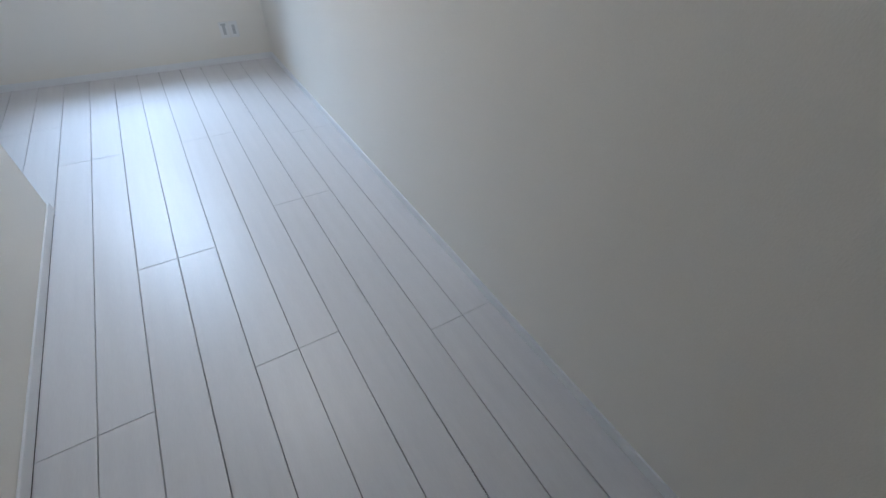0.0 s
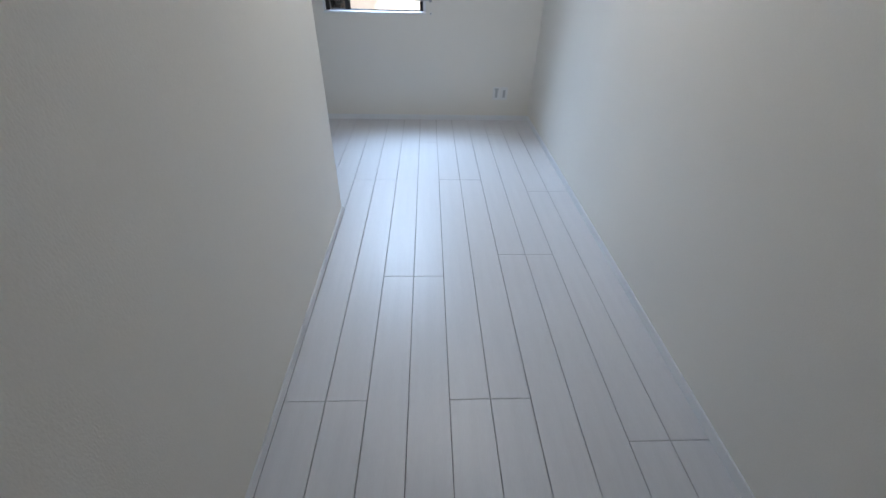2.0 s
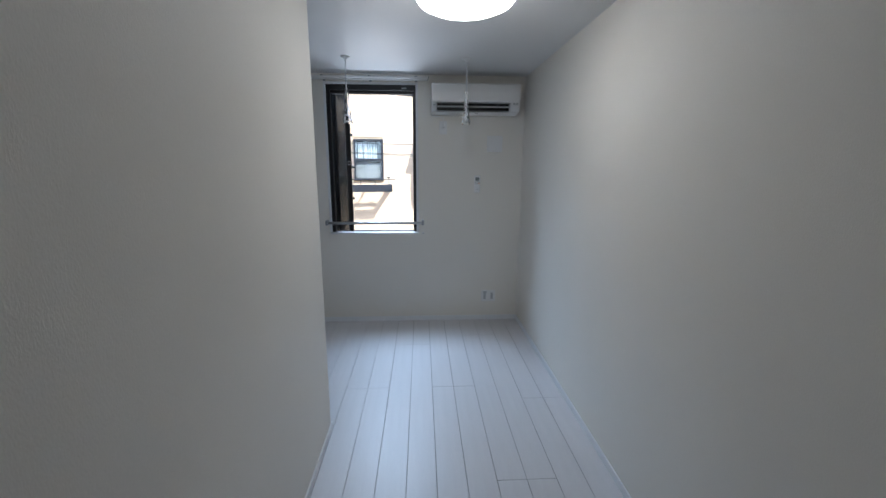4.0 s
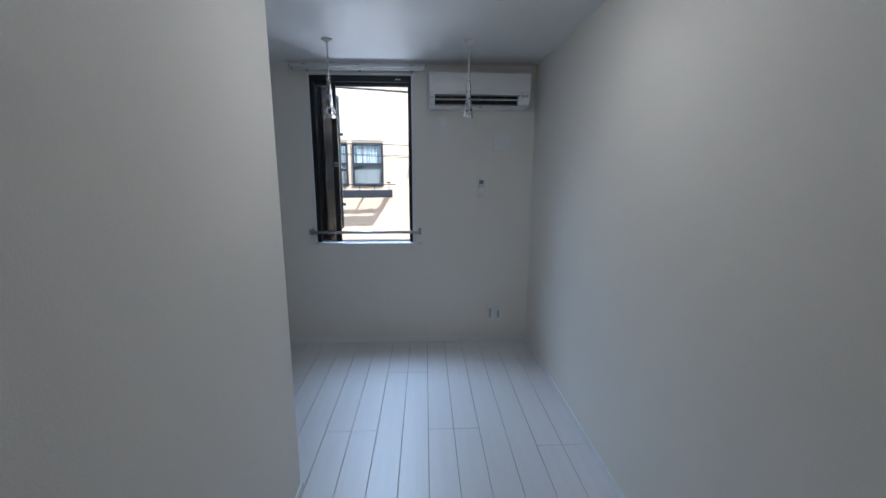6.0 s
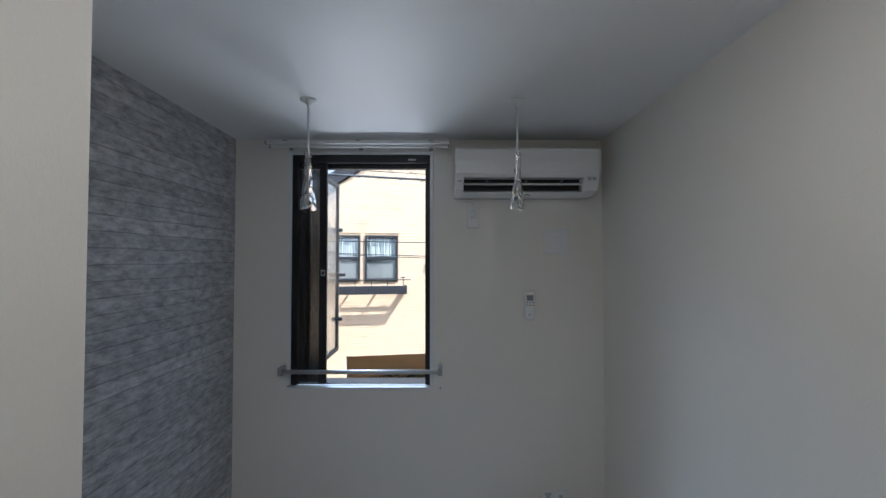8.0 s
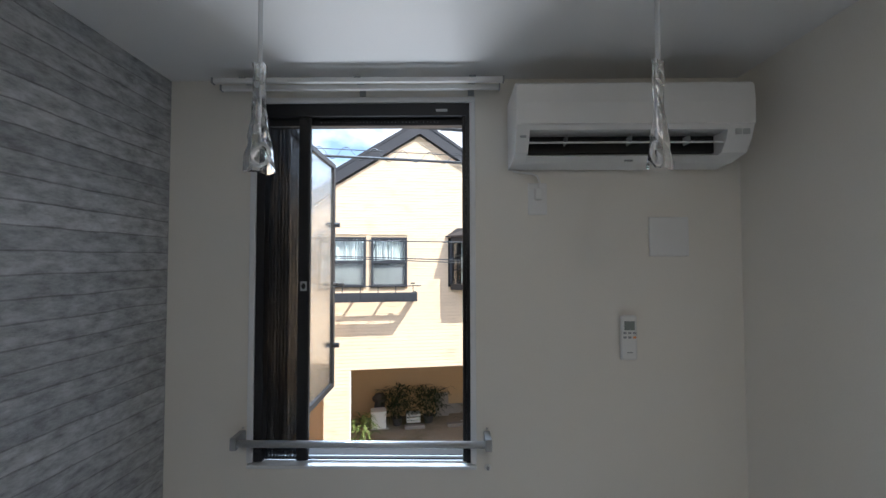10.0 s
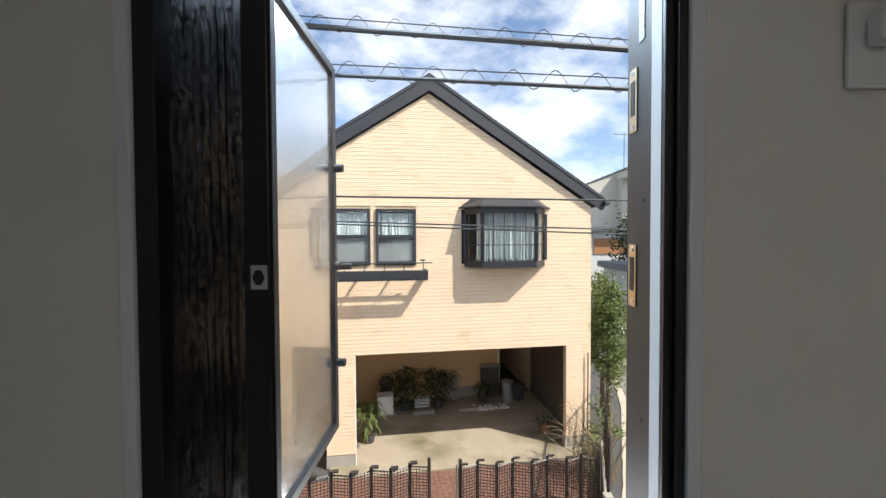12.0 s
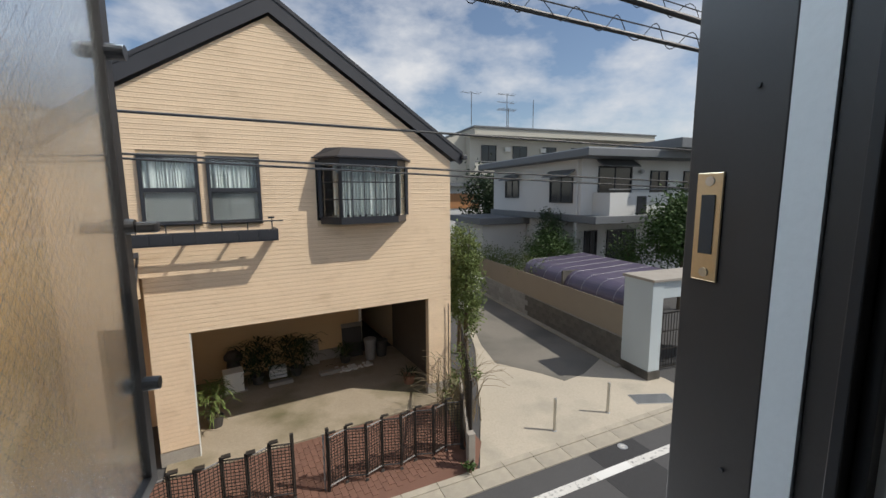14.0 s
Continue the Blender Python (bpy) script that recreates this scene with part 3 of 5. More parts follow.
M_BRICK = mat("red_brown_paver", (0.17, 0.088, 0.062), 0.9, 0.2, 6, 60, 0.4, 0.003, per_object=0.6)
M_FLOWER = mat("white_blossom", (0.75, 0.76, 0.72), 0.7, 0.05)

FA = radians(9.5)
HOUSE = Matrix.Translation((-1.7, 7.75, G)) @ Matrix.Rotation(FA, 4, "Z")
hs = thing("house", "cream-sided two-storey house with charcoal gable roof and garage", "house")
hs.matrix_world = HOUSE
AP, SL = 7.575, 0.646  # gable apex and roof slope
UL, UR, UM = -3.60, 3.49, -0.06
GT = 2.26


def roof_z(u):
    return AP - SL * abs(u - UM)


WINS = ((-2.07, -1.27, 4.10, 5.22), (-1.15, -0.35, 4.10, 5.22))
T = 0.14
wall = part("front_wall", box(UL, UR, 0.02, T, 3.3, 4.08), M_HWALL, hs)
for a, b, c, d in ((-2.16, -1.60, 0.25, GT), (2.92, UR, 0.25, GT), (-2.16, UR, GT, 3.3)):
    part("front_wall", box(a, b, 0.02, T, c, d), M_HWALL, hs)
cuts = [UL, -2.07, -1.27, -1.15, -0.35, 0.60, 2.28, UR]
for a, b in zip(cuts[::2], cuts[1::2]):
    part("front_wall", box(a, b, 0.02, T, 4.08, 5.22), M_HWALL, hs)
part("gable_wall", prism([(UL, 0.02, 5.22), (UR, 0.02, 5.22), (UR, 0.02, roof_z(UR)), (UM, 0.02, AP), (UL, 0.02, roof_z(UL))], (0, T - 0.02, 0)), M_HWALL, hs)
for a, b, c, d, e, f in ((UR - T, UR, T, 8.0, 0.0, 5.25), (UL, UL + T, T, 8.0, 3.3, 5.25), (UL + T, UR - T, 7.86, 8.0, 0.0, 5.25), (UL, UL + T, 1.74, 8.0, 0.0, 3.3), (UL, -2.16, 1.6, 1.74, 0.0, 3.2), (UL + T, -2.16, T, 1.6, 3.2, 3.3)):
    part("side_wall", box(a, b, c, d, e, f), M_HWALL, hs)
for a, b, c, d, e, f in ((-2.16, -2.02, T, 3.2, 0.0, GT), (-2.16, 2.35, 3.2, 3.32, 0.0, GT), (2.35, 2.92, 3.2, 3.32, 2.0, GT), (-2.16, UR - T, T, 3.32, GT + 0.02, GT + 0.12)):
    part("garage_wall", box(a, b, c, d, e, f), M_GARWALL, hs, "ochre garage wall")
# added sheet: its dark brown holds the shade on the garage's open side
part("garage_shade_sheet", box(UR - T - 0.03, UR - T - 0.002, 0.5, 3.19, 0.031, GT), mat("shaded_brown_board", (0.10, 0.08, 0.06), 0.9, 0.2, 2, 30, 0.3), hs, "dark brown sheet added for shade along the garage side")
part("garage_plinth", box(0.9, 2.3, 3.17, 3.199, 0, 0.32), M_STOP, hs)
part("garage_jamb", box(-1.60, -1.585, 0.0, T, 0.0, GT), M_WBOX, hs)
part("back_frame", box(2.30, 2.36, 3.13, 3.21, 0, 2.05), M_WBOX, hs)
for u0, u1 in ((-2.17, -1.60), (2.90, 3.50)):
    part("footing", box(u0, u1, 0.01, T + 0.02, 0.0, 0.25, 0.004), M_STOP, hs, "grey concrete footing")
# roof slabs, with deep barge boards
for side in (-1, 1):
    ue = UM + side * 3.82
    za, ze = AP + 0.36, AP + 0.36 - SL * 3.82
    slab = part("roof", prism([(UM, -0.06, za), (ue, -0.06, ze), (ue, -0.06, ze - 0.12), (UM, -0.06, za - 0.12)], (0, 8.3, 0)), M_HROOF, hs, "charcoal slate roof slope")
    part("barge_board", prism([(UM, -0.085, za - 0.005), (ue, -0.085, ze - 0.005), (ue, -0.085, ze - 0.21), (ue - side * 0.07, -0.085, ze - 0.26), (UM, -0.085, za - 0.33)], (0, 0.028, 0)), M_HROOF, slab)
    part("barge_fillet", prism([(UM, -0.099, za + 0.012), (ue, -0.099, ze + 0.012), (ue, -0.099, ze - 0.06), (UM, -0.099, za - 0.06)], (0, 0.014, 0)), M_HROOF, slab)
    part("gutter", box(ue - 0.06, ue + 0.06, -0.2, 8.2, ze - 0.16, ze - 0.06, 0.02), M_HROOF, slab)

# sash windows with curtains
def curtain(u0, u1, y, z0, z1, waves):
    bm = bmesh.new()
    n = waves * 8
    ph = [random.uniform(0.7, 1.3) for _ in range(n + 1)]
    rows = []
    for k in range(5):
        f = k / 4
        rows.append([bm.verts.new((u0 + (u1 - u0) * i / n, y + 0.03 * math.sin(i * 0.785 * ph[i] + f * 0.4), z0 + (z1 - z0) * f + (0.05 * math.sin(i * 0.9) if k == 0 else 0))) for i in range(n + 1)])
    for a, b in zip(rows, rows[1:]):
        for i in range(n):
            bm.faces.new((a[i], a[i + 1], b[i + 1], b[i]))
    return bm


def far_window(u0, u1, z0, z1, parent):
    wnd = part("window", box(u0, u1, 0.11, 0.135, z0, z1), M_DARK, parent, "dark-framed sash window with curtain")
    zm = z0 + 0.5 * (z1 - z0)
    for a, b, c, d in ((u0, u0 + 0.05, z0, z1), (u1 - 0.05, u1, z0, z1), (u0 + 0.05, u1 - 0.05, z1 - 0.05, z1), (u0 + 0.05, u1 - 0.05, z0, z0 + 0.06), (u0 + 0.05, u1 - 0.05, zm - 0.035, zm + 0.035)):
        part("frame", box(a, b, -0.045, 0.05, c, d, 0.003), M_NAVY, wnd)
    p = part("pane", box(u0 + 0.05, u1 - 0.05, 0.0, 0.006, zm + 0.035, z1 - 0.05), M_PANE, wnd)
    p.visible_shadow = False
    q = part("pane", box(u0 + 0.05, u1 - 0.05, -0.02, -0.014, z0 + 0.06, zm - 0.035), M_PANE, wnd)
    q.visible_shadow = False
    part("curtain", curtain(u0 + 0.05, u1 - 0.05, 0.07, zm - 0.22, z1 - 0.09, 5), M_CURTAIN, wnd, "white net curtain")
    part("blind", box(u0 + 0.05, u1 - 0.05, 0.012, 0.02, z0 + 0.06, zm - 0.035), M_SHADE, wnd, "grey lower screen")


for wdw in WINS:
    far_window(*wdw, hs)
# flower ledge with its rail
ledge = part("flower_ledge", box(-2.9, -0.15, -0.42, -0.385, 3.80, 4.00, 0.01), M_NAVY, hs, "charcoal window ledge with rail")
for u in (-2.9, -0.19):
    part("ledge_end", box(u, u + 0.04, -0.385, -0.005, 3.80, 4.00, 0.004), M_NAVY, ledge)
for y in (-0.345, -0.245):
    part("ledge_slat", box(-2.86, -0.19, y, y + 0.055, 3.815, 3.835, 0.003), M_NAVY, ledge)
for u in (-2.2, -1.5, -0.85):
    part("ledge_bearer", box(u - 0.02, u + 0.02, -0.385, -0.005, 3.835, 3.865), M_NAVY, ledge)
for k in range(9):
    part("ledge_panel", box(-2.86 + k * 0.3, -2.58 + k * 0.3, -0.428, -0.4195, 3.83, 3.975, 0.003), M_NAVY, ledge)
part("rail", rod((-2.9, -0.38, 4.14), (-0.06, -0.38, 4.14), 0.012), M_NAVY, ledge)
for k in range(8):
    u = -2.88 + k * 0.377
    part("baluster", rod((u, -0.38, 4.0), (u, -0.38, 4.19 if k == 7 else 4.14), 0.009), M_NAVY, ledge)
part("finial", box(-0.30, -0.20, -0.40, -0.36, 4.18, 4.21, 0.006), M_NAVY, ledge)
# bay window
BF0, BF1, BD = 0.95, 2.08, -0.40
bay = part("bay_window", prism([(0.66, 0.0, 4.02), (BF0, BD, 4.02), (BF1, BD, 4.02), (2.42, 0.0, 4.02)], (0, 0, 0.13)), M_NAVY, hs, "charcoal bay window with lattice panes")
part("head", prism([(0.66, 0.0, 5.12), (BF0, BD, 5.12), (BF1, BD, 5.12), (2.42, 0.0, 5.12)], (0, 0, 0.14)), M_NAVY, bay)
bm = bmesh.new()
lo = [(0.56, 0.0, 5.26), (0.90, BD - 0.08, 5.26), (2.15, BD - 0.08, 5.26), (2.52, 0.0, 5.26)]
hi = [(0.8, 0.0, 5.44), (1.05, BD + 0.18, 5.44), (2.0, BD + 0.18, 5.44), (2.25, 0.0, 5.44)]
lv, hv = [bm.verts.new(p) for p in lo], [bm.verts.new(p) for p in hi]
bm.faces.new(lv), bm.faces.new(hv)
for i in range(4):
    bm.faces.new((lv[i], lv[(i + 1) % 4], hv[(i + 1) % 4], hv[i]))
bmesh.ops.recalc_face_normals(bm, faces=bm.faces)
part("bay_roof", bm, M_HROOF, bay)
part("drip_edge", prism([(0.54, 0.0, 5.235), (0.89, BD - 0.1, 5.235), (2.16, BD - 0.1, 5.235), (2.54, 0.0, 5.235)], (0, 0, 0.026)), M_HROOF, bay)
faces = (((0.66, 0.0), (BF0, BD), 1), ((BF0, BD), (BF1, BD), 5), ((BF1, BD), (2.42, 0.0), 1))
for (xa, ya), (xb, yb), cols_n in faces:
    for t in (0.0, 1.0):
        x, y = xa + (xb - xa) * t, ya + (yb - ya) * t
        part("post", box(x - 0.03, x + 0.03, y - 0.005 if y < -0.1 else y - 0.06, y + 0.05 if y < -0.1 else y, 4.15, 5.12), M_NAVY, bay)
    for k in range(1, cols_n):
        t = k / cols_n
        x, y = xa + (xb - xa) * t, ya + (yb - ya) * t
        part("glazing_bar", rod((x, y + 0.012, 4.15), (x, y + 0.012, 5.12), 0.010, seg=6), M_NAVY, bay)
    for z in (4.48, 4.80):
        part("glazing_bar", rod((xa, ya + 0.012, z), (xb, yb + 0.012, z), 0.010, seg=6), M_NAVY, bay)
    nrm = Vector((yb - ya, xa - xb, 0)).normalized()
    gl = part("pane", prism([(xa, ya + 0.02, 4.15), (xb, yb + 0.02, 4.15), (xb, yb + 0.02, 5.12), (xa, ya + 0.02, 5.12)], nrm * 0.005), M_PANE, bay)
    gl.visible_shadow = False
part("curtain", curtain(0.86, 2.19, BD + 0.13, 4.15, 5.12, 10), M_CURTAIN, bay, "white drawn curtains")
part("backing", box(0.6, 2.28, 0.15, 0.17, 4.08, 5.22), M_DARK, bay)
# little hood over the side entrance
hood = part("entrance_hood", prism([(-2.20, 0.0, 2.95), (-2.20, -0.55, 3.05), (-2.20, -0.62, 3.55), (-2.20, 0.0, 3.62)], (-0.9, 0, 0)), M_HWALL, hs)
part("hood_roof", prism([(-2.17, -0.66, 3.02), (-2.17, -0.70, 3.06), (-2.17, 0.0, 3.69), (-2.17, 0.0, 3.62)], (-0.98, 0, 0)), M_HROOF, hood)
# downpipe and thin cables on the wall
part("downpipe", rod((3.40, -0.05, 0.3), (3.40, -0.05, 2.1), 0.012), M_NAVY, hs)

# horizontal siding boards
COURSE = 0.077


def spans(z):
    """The stretches of wall at height z that are free of openings."""
    left = -2.16 if z < 3.3 else UL
    right = UR
    if z > 5.2:
        lim = (AP - z) / SL - 0.01
        left, right = max(left, UM - lim), min(right, UM + lim)
    free = [(left, right)]
    holes = []
    if z < GT:
        holes.append((-1.60, 2.92))
    if 4.06 < z < 5.24:
        holes += [(-2.08, -1.26), (-1.16, -0.34)]
    if 4.0 < z < 5.3:
        holes.append((0.60, 2.28))
    for a, b in holes:
        out_spans = []
        for c, d in free:
            if b <= c or a >= d:
                out_spans.append((c, d))
            else:
                if a > c:
                    out_spans.append((c, a))
                if d > b:
                    out_spans.append((b, d))
        free = out_spans
    return [s for s in free if s[1] - s[0] > 0.03]


z = 0.27
while z < AP - 0.15:
    for a, b in spans(z + COURSE / 2):
        prof = ((0.0195, 0.0), (0.003, 0.001), (0.0, 0.010), (0.003, 0.034), (0.0008, 0.058), (0.003, COURSE - 0.003), (0.0195, COURSE - 0.003))
        bm = bmesh.new()
        ends = []
        for side in (-1, 1):
            ring = []
            for y, dz in prof:
                u = a if side < 0 else b
                if z + dz > 5.2 and (abs(u - UM) > (AP - z - COURSE) / SL - 0.05):
                    u = UM + side * min(abs((UL if side < 0 else UR) - UM), (AP - z - dz) / SL)
                ring.append(bm.verts.new((u, y, z + dz)))
            ends.append(ring)
        bm.faces.new(ends[0]), bm.faces.new(ends[1][::-1])
        for k in range(len(prof)):
            q = (k + 1) % len(prof)
            bm.faces.new((ends[0][q], ends[0][k], ends[1][k], ends[1][q]))
        bmesh.ops.recalc_face_normals(bm, faces=bm.faces)
        part("siding_board", bm, M_SIDING, wall)
    z += COURSE


# ---- plants ----
def leaf_cloud(bm, centre, radii, count, size, rng, droop=0.0):
    """Small folded leaves scattered through uneven clumps."""
    cx, cy, cz = centre
    clumps = []
    for _ in range(max(6, count // 60)):
        v = Vector((rng.gauss(0, 1), rng.gauss(0, 1), rng.gauss(0, 1)))
        v = v.normalized() * (rng.random() ** 0.4)
        clumps.append((Vector((cx + v.x * radii[0], cy + v.y * radii[1], cz + v.z * radii[2])), rng.uniform(0.16, 0.34) * min(radii)))
    for _ in range(count):
        c, r = clumps[rng.randrange(len(clumps))]
        p = c + Vector((rng.gauss(0, r), rng.gauss(0, r), rng.gauss(0, r)))
        d = Vector((rng.gauss(0, 1), rng.gauss(0, 1), rng.gauss(0, 0.7) - droop)).normalized()
        side = d.cross(Vector((rng.gauss(0, 1), rng.gauss(0, 1), rng.gauss(0, 1)))).normalized()
        s = size * rng.uniform(0.6, 1.4)
        q = [bm.verts.new(p), bm.verts.new(p + d * s * 0.5 + side * s * 0.28), bm.verts.new(p + d * s), bm.verts.new(p + d * s * 0.5 - side * s * 0.28)]
        bm.faces.new(q)


def tree(name, at, height, radii, count, size, material, label, seed, category="tree", blossoms=0):
    rng = random.Random(seed)
    t = thing(name, label, category, at)
    bm = bmesh.new()
    top = height - radii[2]
    add_rod(bm, (0, 0, 0), (0.03, 0.02, top), 0.03 + 0.012 * height, 0.02 + 0.004 * height, 8)
    for k in range(7):
        a = k * 0.9 + rng.random()
        z0 = top * rng.uniform(0.55, 1.0)
        add_rod(bm, (0.02, 0.01, z0), (radii[0] * 0.7 * math.cos(a), radii[1] * 0.7 * math.sin(a), z0 + radii[2] * rng.uniform(0.3, 1.0)), 0.018, 0.006, 5)
    part("trunk", bm, M_BARK, t)
    bm = bmesh.new()
    leaf_cloud(bm, (0, 0, top), radii, count, size, rng)
    part("crown", bm, material, t)
    if blossoms:
        bm = bmesh.new()
        leaf_cloud(bm, (0, 0, top), radii, blossoms, size * 0.7, rng)
        part("blossom", bm, M_FLOWER, t, "white blossom")
    return t


def potted_palm(at, height, seed, blades=60, label="dark potted palm in a black pot", pot=M_POT, material=M_DLEAF, spread=0.12):
    rng = random.Random(seed)
    t = thing("potted_plant", label, "potted plant", at)
    part("pot", lathe([(0.11, 0), (0.15, 0.22), (0.16, 0.24), (0.145, 0.24), (0.13, 0.2)], (0, 0, 0), 16), pot, t)
    bm = bmesh.new()
    for k in range(5):
        add_rod(bm, (rng.uniform(-0.05, 0.05), rng.uniform(-0.05, 0.05), 0.2), (rng.uniform(-0.2, 0.2), rng.uniform(-0.2, 0.2), height * 0.7), 0.01, 0.007, 5)
    part("stems", bm, M_STEM, t)
    bm = bmesh.new()
    for k in range(blades):
        p = Vector((rng.gauss(0, spread), rng.gauss(0, spread), 0.25 + (height - 0.35) * rng.random() ** 0.7))
        a = rng.uniform(0, 6.283)
        length = rng.uniform(0.2, 0.36)
        side = Vector((-math.sin(a), math.cos(a), 0)) * 0.016
        prev = None
        for i in range(4):
            f = i / 3
            q = p + Vector((math.cos(a), math.sin(a), 0)) * length * f + Vector((0, 0, 0.22 * f - 0.26 * f * f))
            wq = side * (1.2 - f)
            pair = (bm.verts.new(q + wq), bm.verts.new(q - wq))
            if prev:
                bm.faces.new((prev[0], prev[1], pair[1], pair[0]))
            prev = pair
    part("leaves", bm, material, t)
    return t


def at_house(u, y, z=0.0):
    return HOUSE @ Vector((u, y, z))


potted_palm(at_house(-0.45, 2.55), 1.12, 3, 330, spread=0.22)
potted_palm(at_house(0.45, 2.60), 1.08, 4, 330, spread=0.22)
potted_palm(at_house(-1.36, 0.95), 1.0, 5, 150, "bright green strap-leaved plant in a dark pot", M_POT, M_LEAF2)
potted_palm(at_house(1.75, 2.75), 0.62, 6, 60, "small leafy plant in a dark pot", M_POT, M_LEAF)
potted_palm(at_house(2.75, 0.75), 0.4, 9, 24, "small plant in a terracotta pot", M_TERRA, M_DLEAF)

# clutter in the garage
def placed(name, label, category, u, y, turn=0.0, z=0.0, group=""):
    t = thing(name, label, category, group=group)
    t.matrix_world = HOUSE @ pose(u, y, z, 0, 0, turn)
    return t


bx = placed("storage_box", "white foam storage box on a concrete block", "box", -0.98, 2.35, 4, 0.081)
part("body", box(-0.2, 0.2, -0.17, 0.17, 0, 0.42, 0.01), M_WBOX, bx)
part("lid", box(-0.21, 0.21, -0.18, 0.18, 0.422, 0.47, 0.008), M_WBOX, bx)
for u, y in ((-0.98, 2.30), (0.02, 2.22), (1.22, 2.22)):
    b = placed("wheel_stop", "weathered concrete wheel stop on the garage floor", "wheel stop", u, y, 2, 0.03, "wheel stops")
    part("block", box(-0.28, 0.28, -0.08, 0.08, 0, 0.05 if u < -0.5 else 0.09, 0.015), M_STOP, b)
st = placed("covered_planter", "dark covered planter standing in the garage shade", "planter", -0.95, 2.85)
part("bulk", lathe([(0.16, 0), (0.17, 0.3), (0.14, 0.55), (0.10, 0.66), (0.05, 0.72)], (0, 0, 0.03), 14), M_POT, st)
part("cover", lathe([(0.20, 0.62), (0.21, 0.70), (0.12, 0.80), (0.03, 0.83)], (0, 0, 0.03), 14), M_POT, st)
bd = placed("leaning_board", "pale board leaning on the garage wall", "board", 0.92, 3.0)
part("sheet", prism([(-0.20, 0.0, 0.03), (0.20, 0.0, 0.03), (0.20, 0.12, 0.68), (-0.20, 0.12, 0.68)], (0, 0.02, 0)), M_STOP, bd)
ib = placed("crate", "pale stacked crate between the pots", "crate", 0.02, 2.72)
for k in range(3):
    part("slat", box(-0.2, 0.2, -0.14, 0.14, 0.04 + k * 0.09, 0.10 + k * 0.09, 0.006), M_WBOX, ib)
for u, y, h, r, m, lab in ((2.42, 2.62, 0.55, 0.16, M_GALV, "grey ribbed dustbin with a lid"), (2.78, 2.72, 0.42, 0.17, M_POT, "dark plastic bin with a lid")):
    bn = placed("dustbin", lab, "bin", u, y, 0, 0.03, "garage bins")
    part("drum", lathe([(r * 0.8, 0), (r, h * 0.9), (r * 1.04, h * 0.92), (r * 1.04, h)], (0, 0, 0), 18), m, bn)
    part("lid", lathe([(r * 1.1, h + 0.001), (r * 1.1, h + 0.03), (r * 0.5, h + 0.07), (0.04, h + 0.09)], (0, 0, 0), 18), m, bn)
pn = placed("metal_panel", "grey panel leaning in the garage corner", "panel", 2.05, 3.0)
part("sheet", prism([(-0.28, 0, 0.03), (0.28, 0, 0.03), (0.28, 0.12, 0.95), (-0.28, 0.12, 0.95)], (0, 0.02, 0)), M_POT, pn)
part("edge", prism([(-0.30, -0.005, 0.90), (0.30, -0.005, 0.90), (0.30, 0.10, 0.98), (-0.30, 0.10, 0.98)], (0, 0.03, 0)), M_GALV, pn)
rng = random.Random(8)
bm = bmesh.new()
for k in range(40):
    u, y, s = rng.uniform(1.4, 2.3), rng.uniform(2.15, 2.45), rng.uniform(0.02, 0.05)
    add_box(bm, u - s, u + s, y - s, y + s, 0.03, 0.03 + s)
ob = part("scattered_stones", bm, M_WBOX, None)
ob.matrix_world = HOUSE
tagged(ob, "scattered pale stones along the garage bed", "stones", kind="stuff")

# ---- accordion gates ----
def gate(name, u0, u1, y0, y1, panels, label, flip):
    t = placed(name, label, "gate", 0, 0, 0, 0.0, "driveway gates")
    n = panels
    for k in range(n):
        f0, f1 = k / n, (k + 1) / n
        a = Vector((u0 + (u1 - u0) * f0, y0 + (y1 - y0) * f0 + (0.05 if k % 2 else -0.05), 0))
        b = Vector((u0 + (u1 - u0) * f1, y0 + (y1 - y0) * f1 + (-0.05 if k % 2 else 0.05), 0))
        d = (b - a).normalized()
        nn = Vector((-d.y, d.x, 0))
        bm = bmesh.new()
        for p in (a + d * 0.012, b - d * 0.012):
            add_rod(bm, p + Vector((0, 0, 0.09)), p + Vector((0, 0, 0.99)), 0.016, seg=4)
        for zz in (0.13, 0.93):
            add_rod(bm, a + Vector((0, 0, zz)), b + Vector((0, 0, zz)), 0.014, seg=4)
        pan = part("gate_panel", bm, M_GATE, t)
        bm = bmesh.new()
        L = (b - a).length
        m = max(3, int(L / 0.05))
        for i in range(1, m):
            p = a + d * (L * i / m)
            add_box(bm, p.x - 0.0045, p.x + 0.0045, p.y - 0.003, p.y + 0.003, 0.14, 0.92)
        for i in range(15):
            zz = 0.16 + i * 0.051
            q0, q1 = a + nn * 0.004, b + nn * 0.004
            add_prism(bm, [(q0.x, q0.y, zz), (q1.x, q1.y, zz), (q1.x, q1.y, zz + 0.011), (q0.x, q0.y, zz + 0.011)], nn * 0.004)
        part("lattice", bm, M_GATE, pan)
        c = a + d * 0.02
        part("hinge_cap", box(c.x - 0.02, c.x + 0.10, c.y - 0.06 if flip else c.y - 0.02, c.y + 0.02, 0.985, 1.01, 0.004), M_GATE, pan)
        part("castor", rod((b.x, b.y - 0.01, 0.03), (b.x, b.y + 0.01, 0.03), 0.03, seg=10), M_POT, pan)
    for u, y in ((u0, y0), (u1, y1)):
        part("end_post", box(u - 0.025, u + 0.025, y - 0.025, y + 0.025, 0.0, 1.06, 0.004), M_GATE, t)
    return t


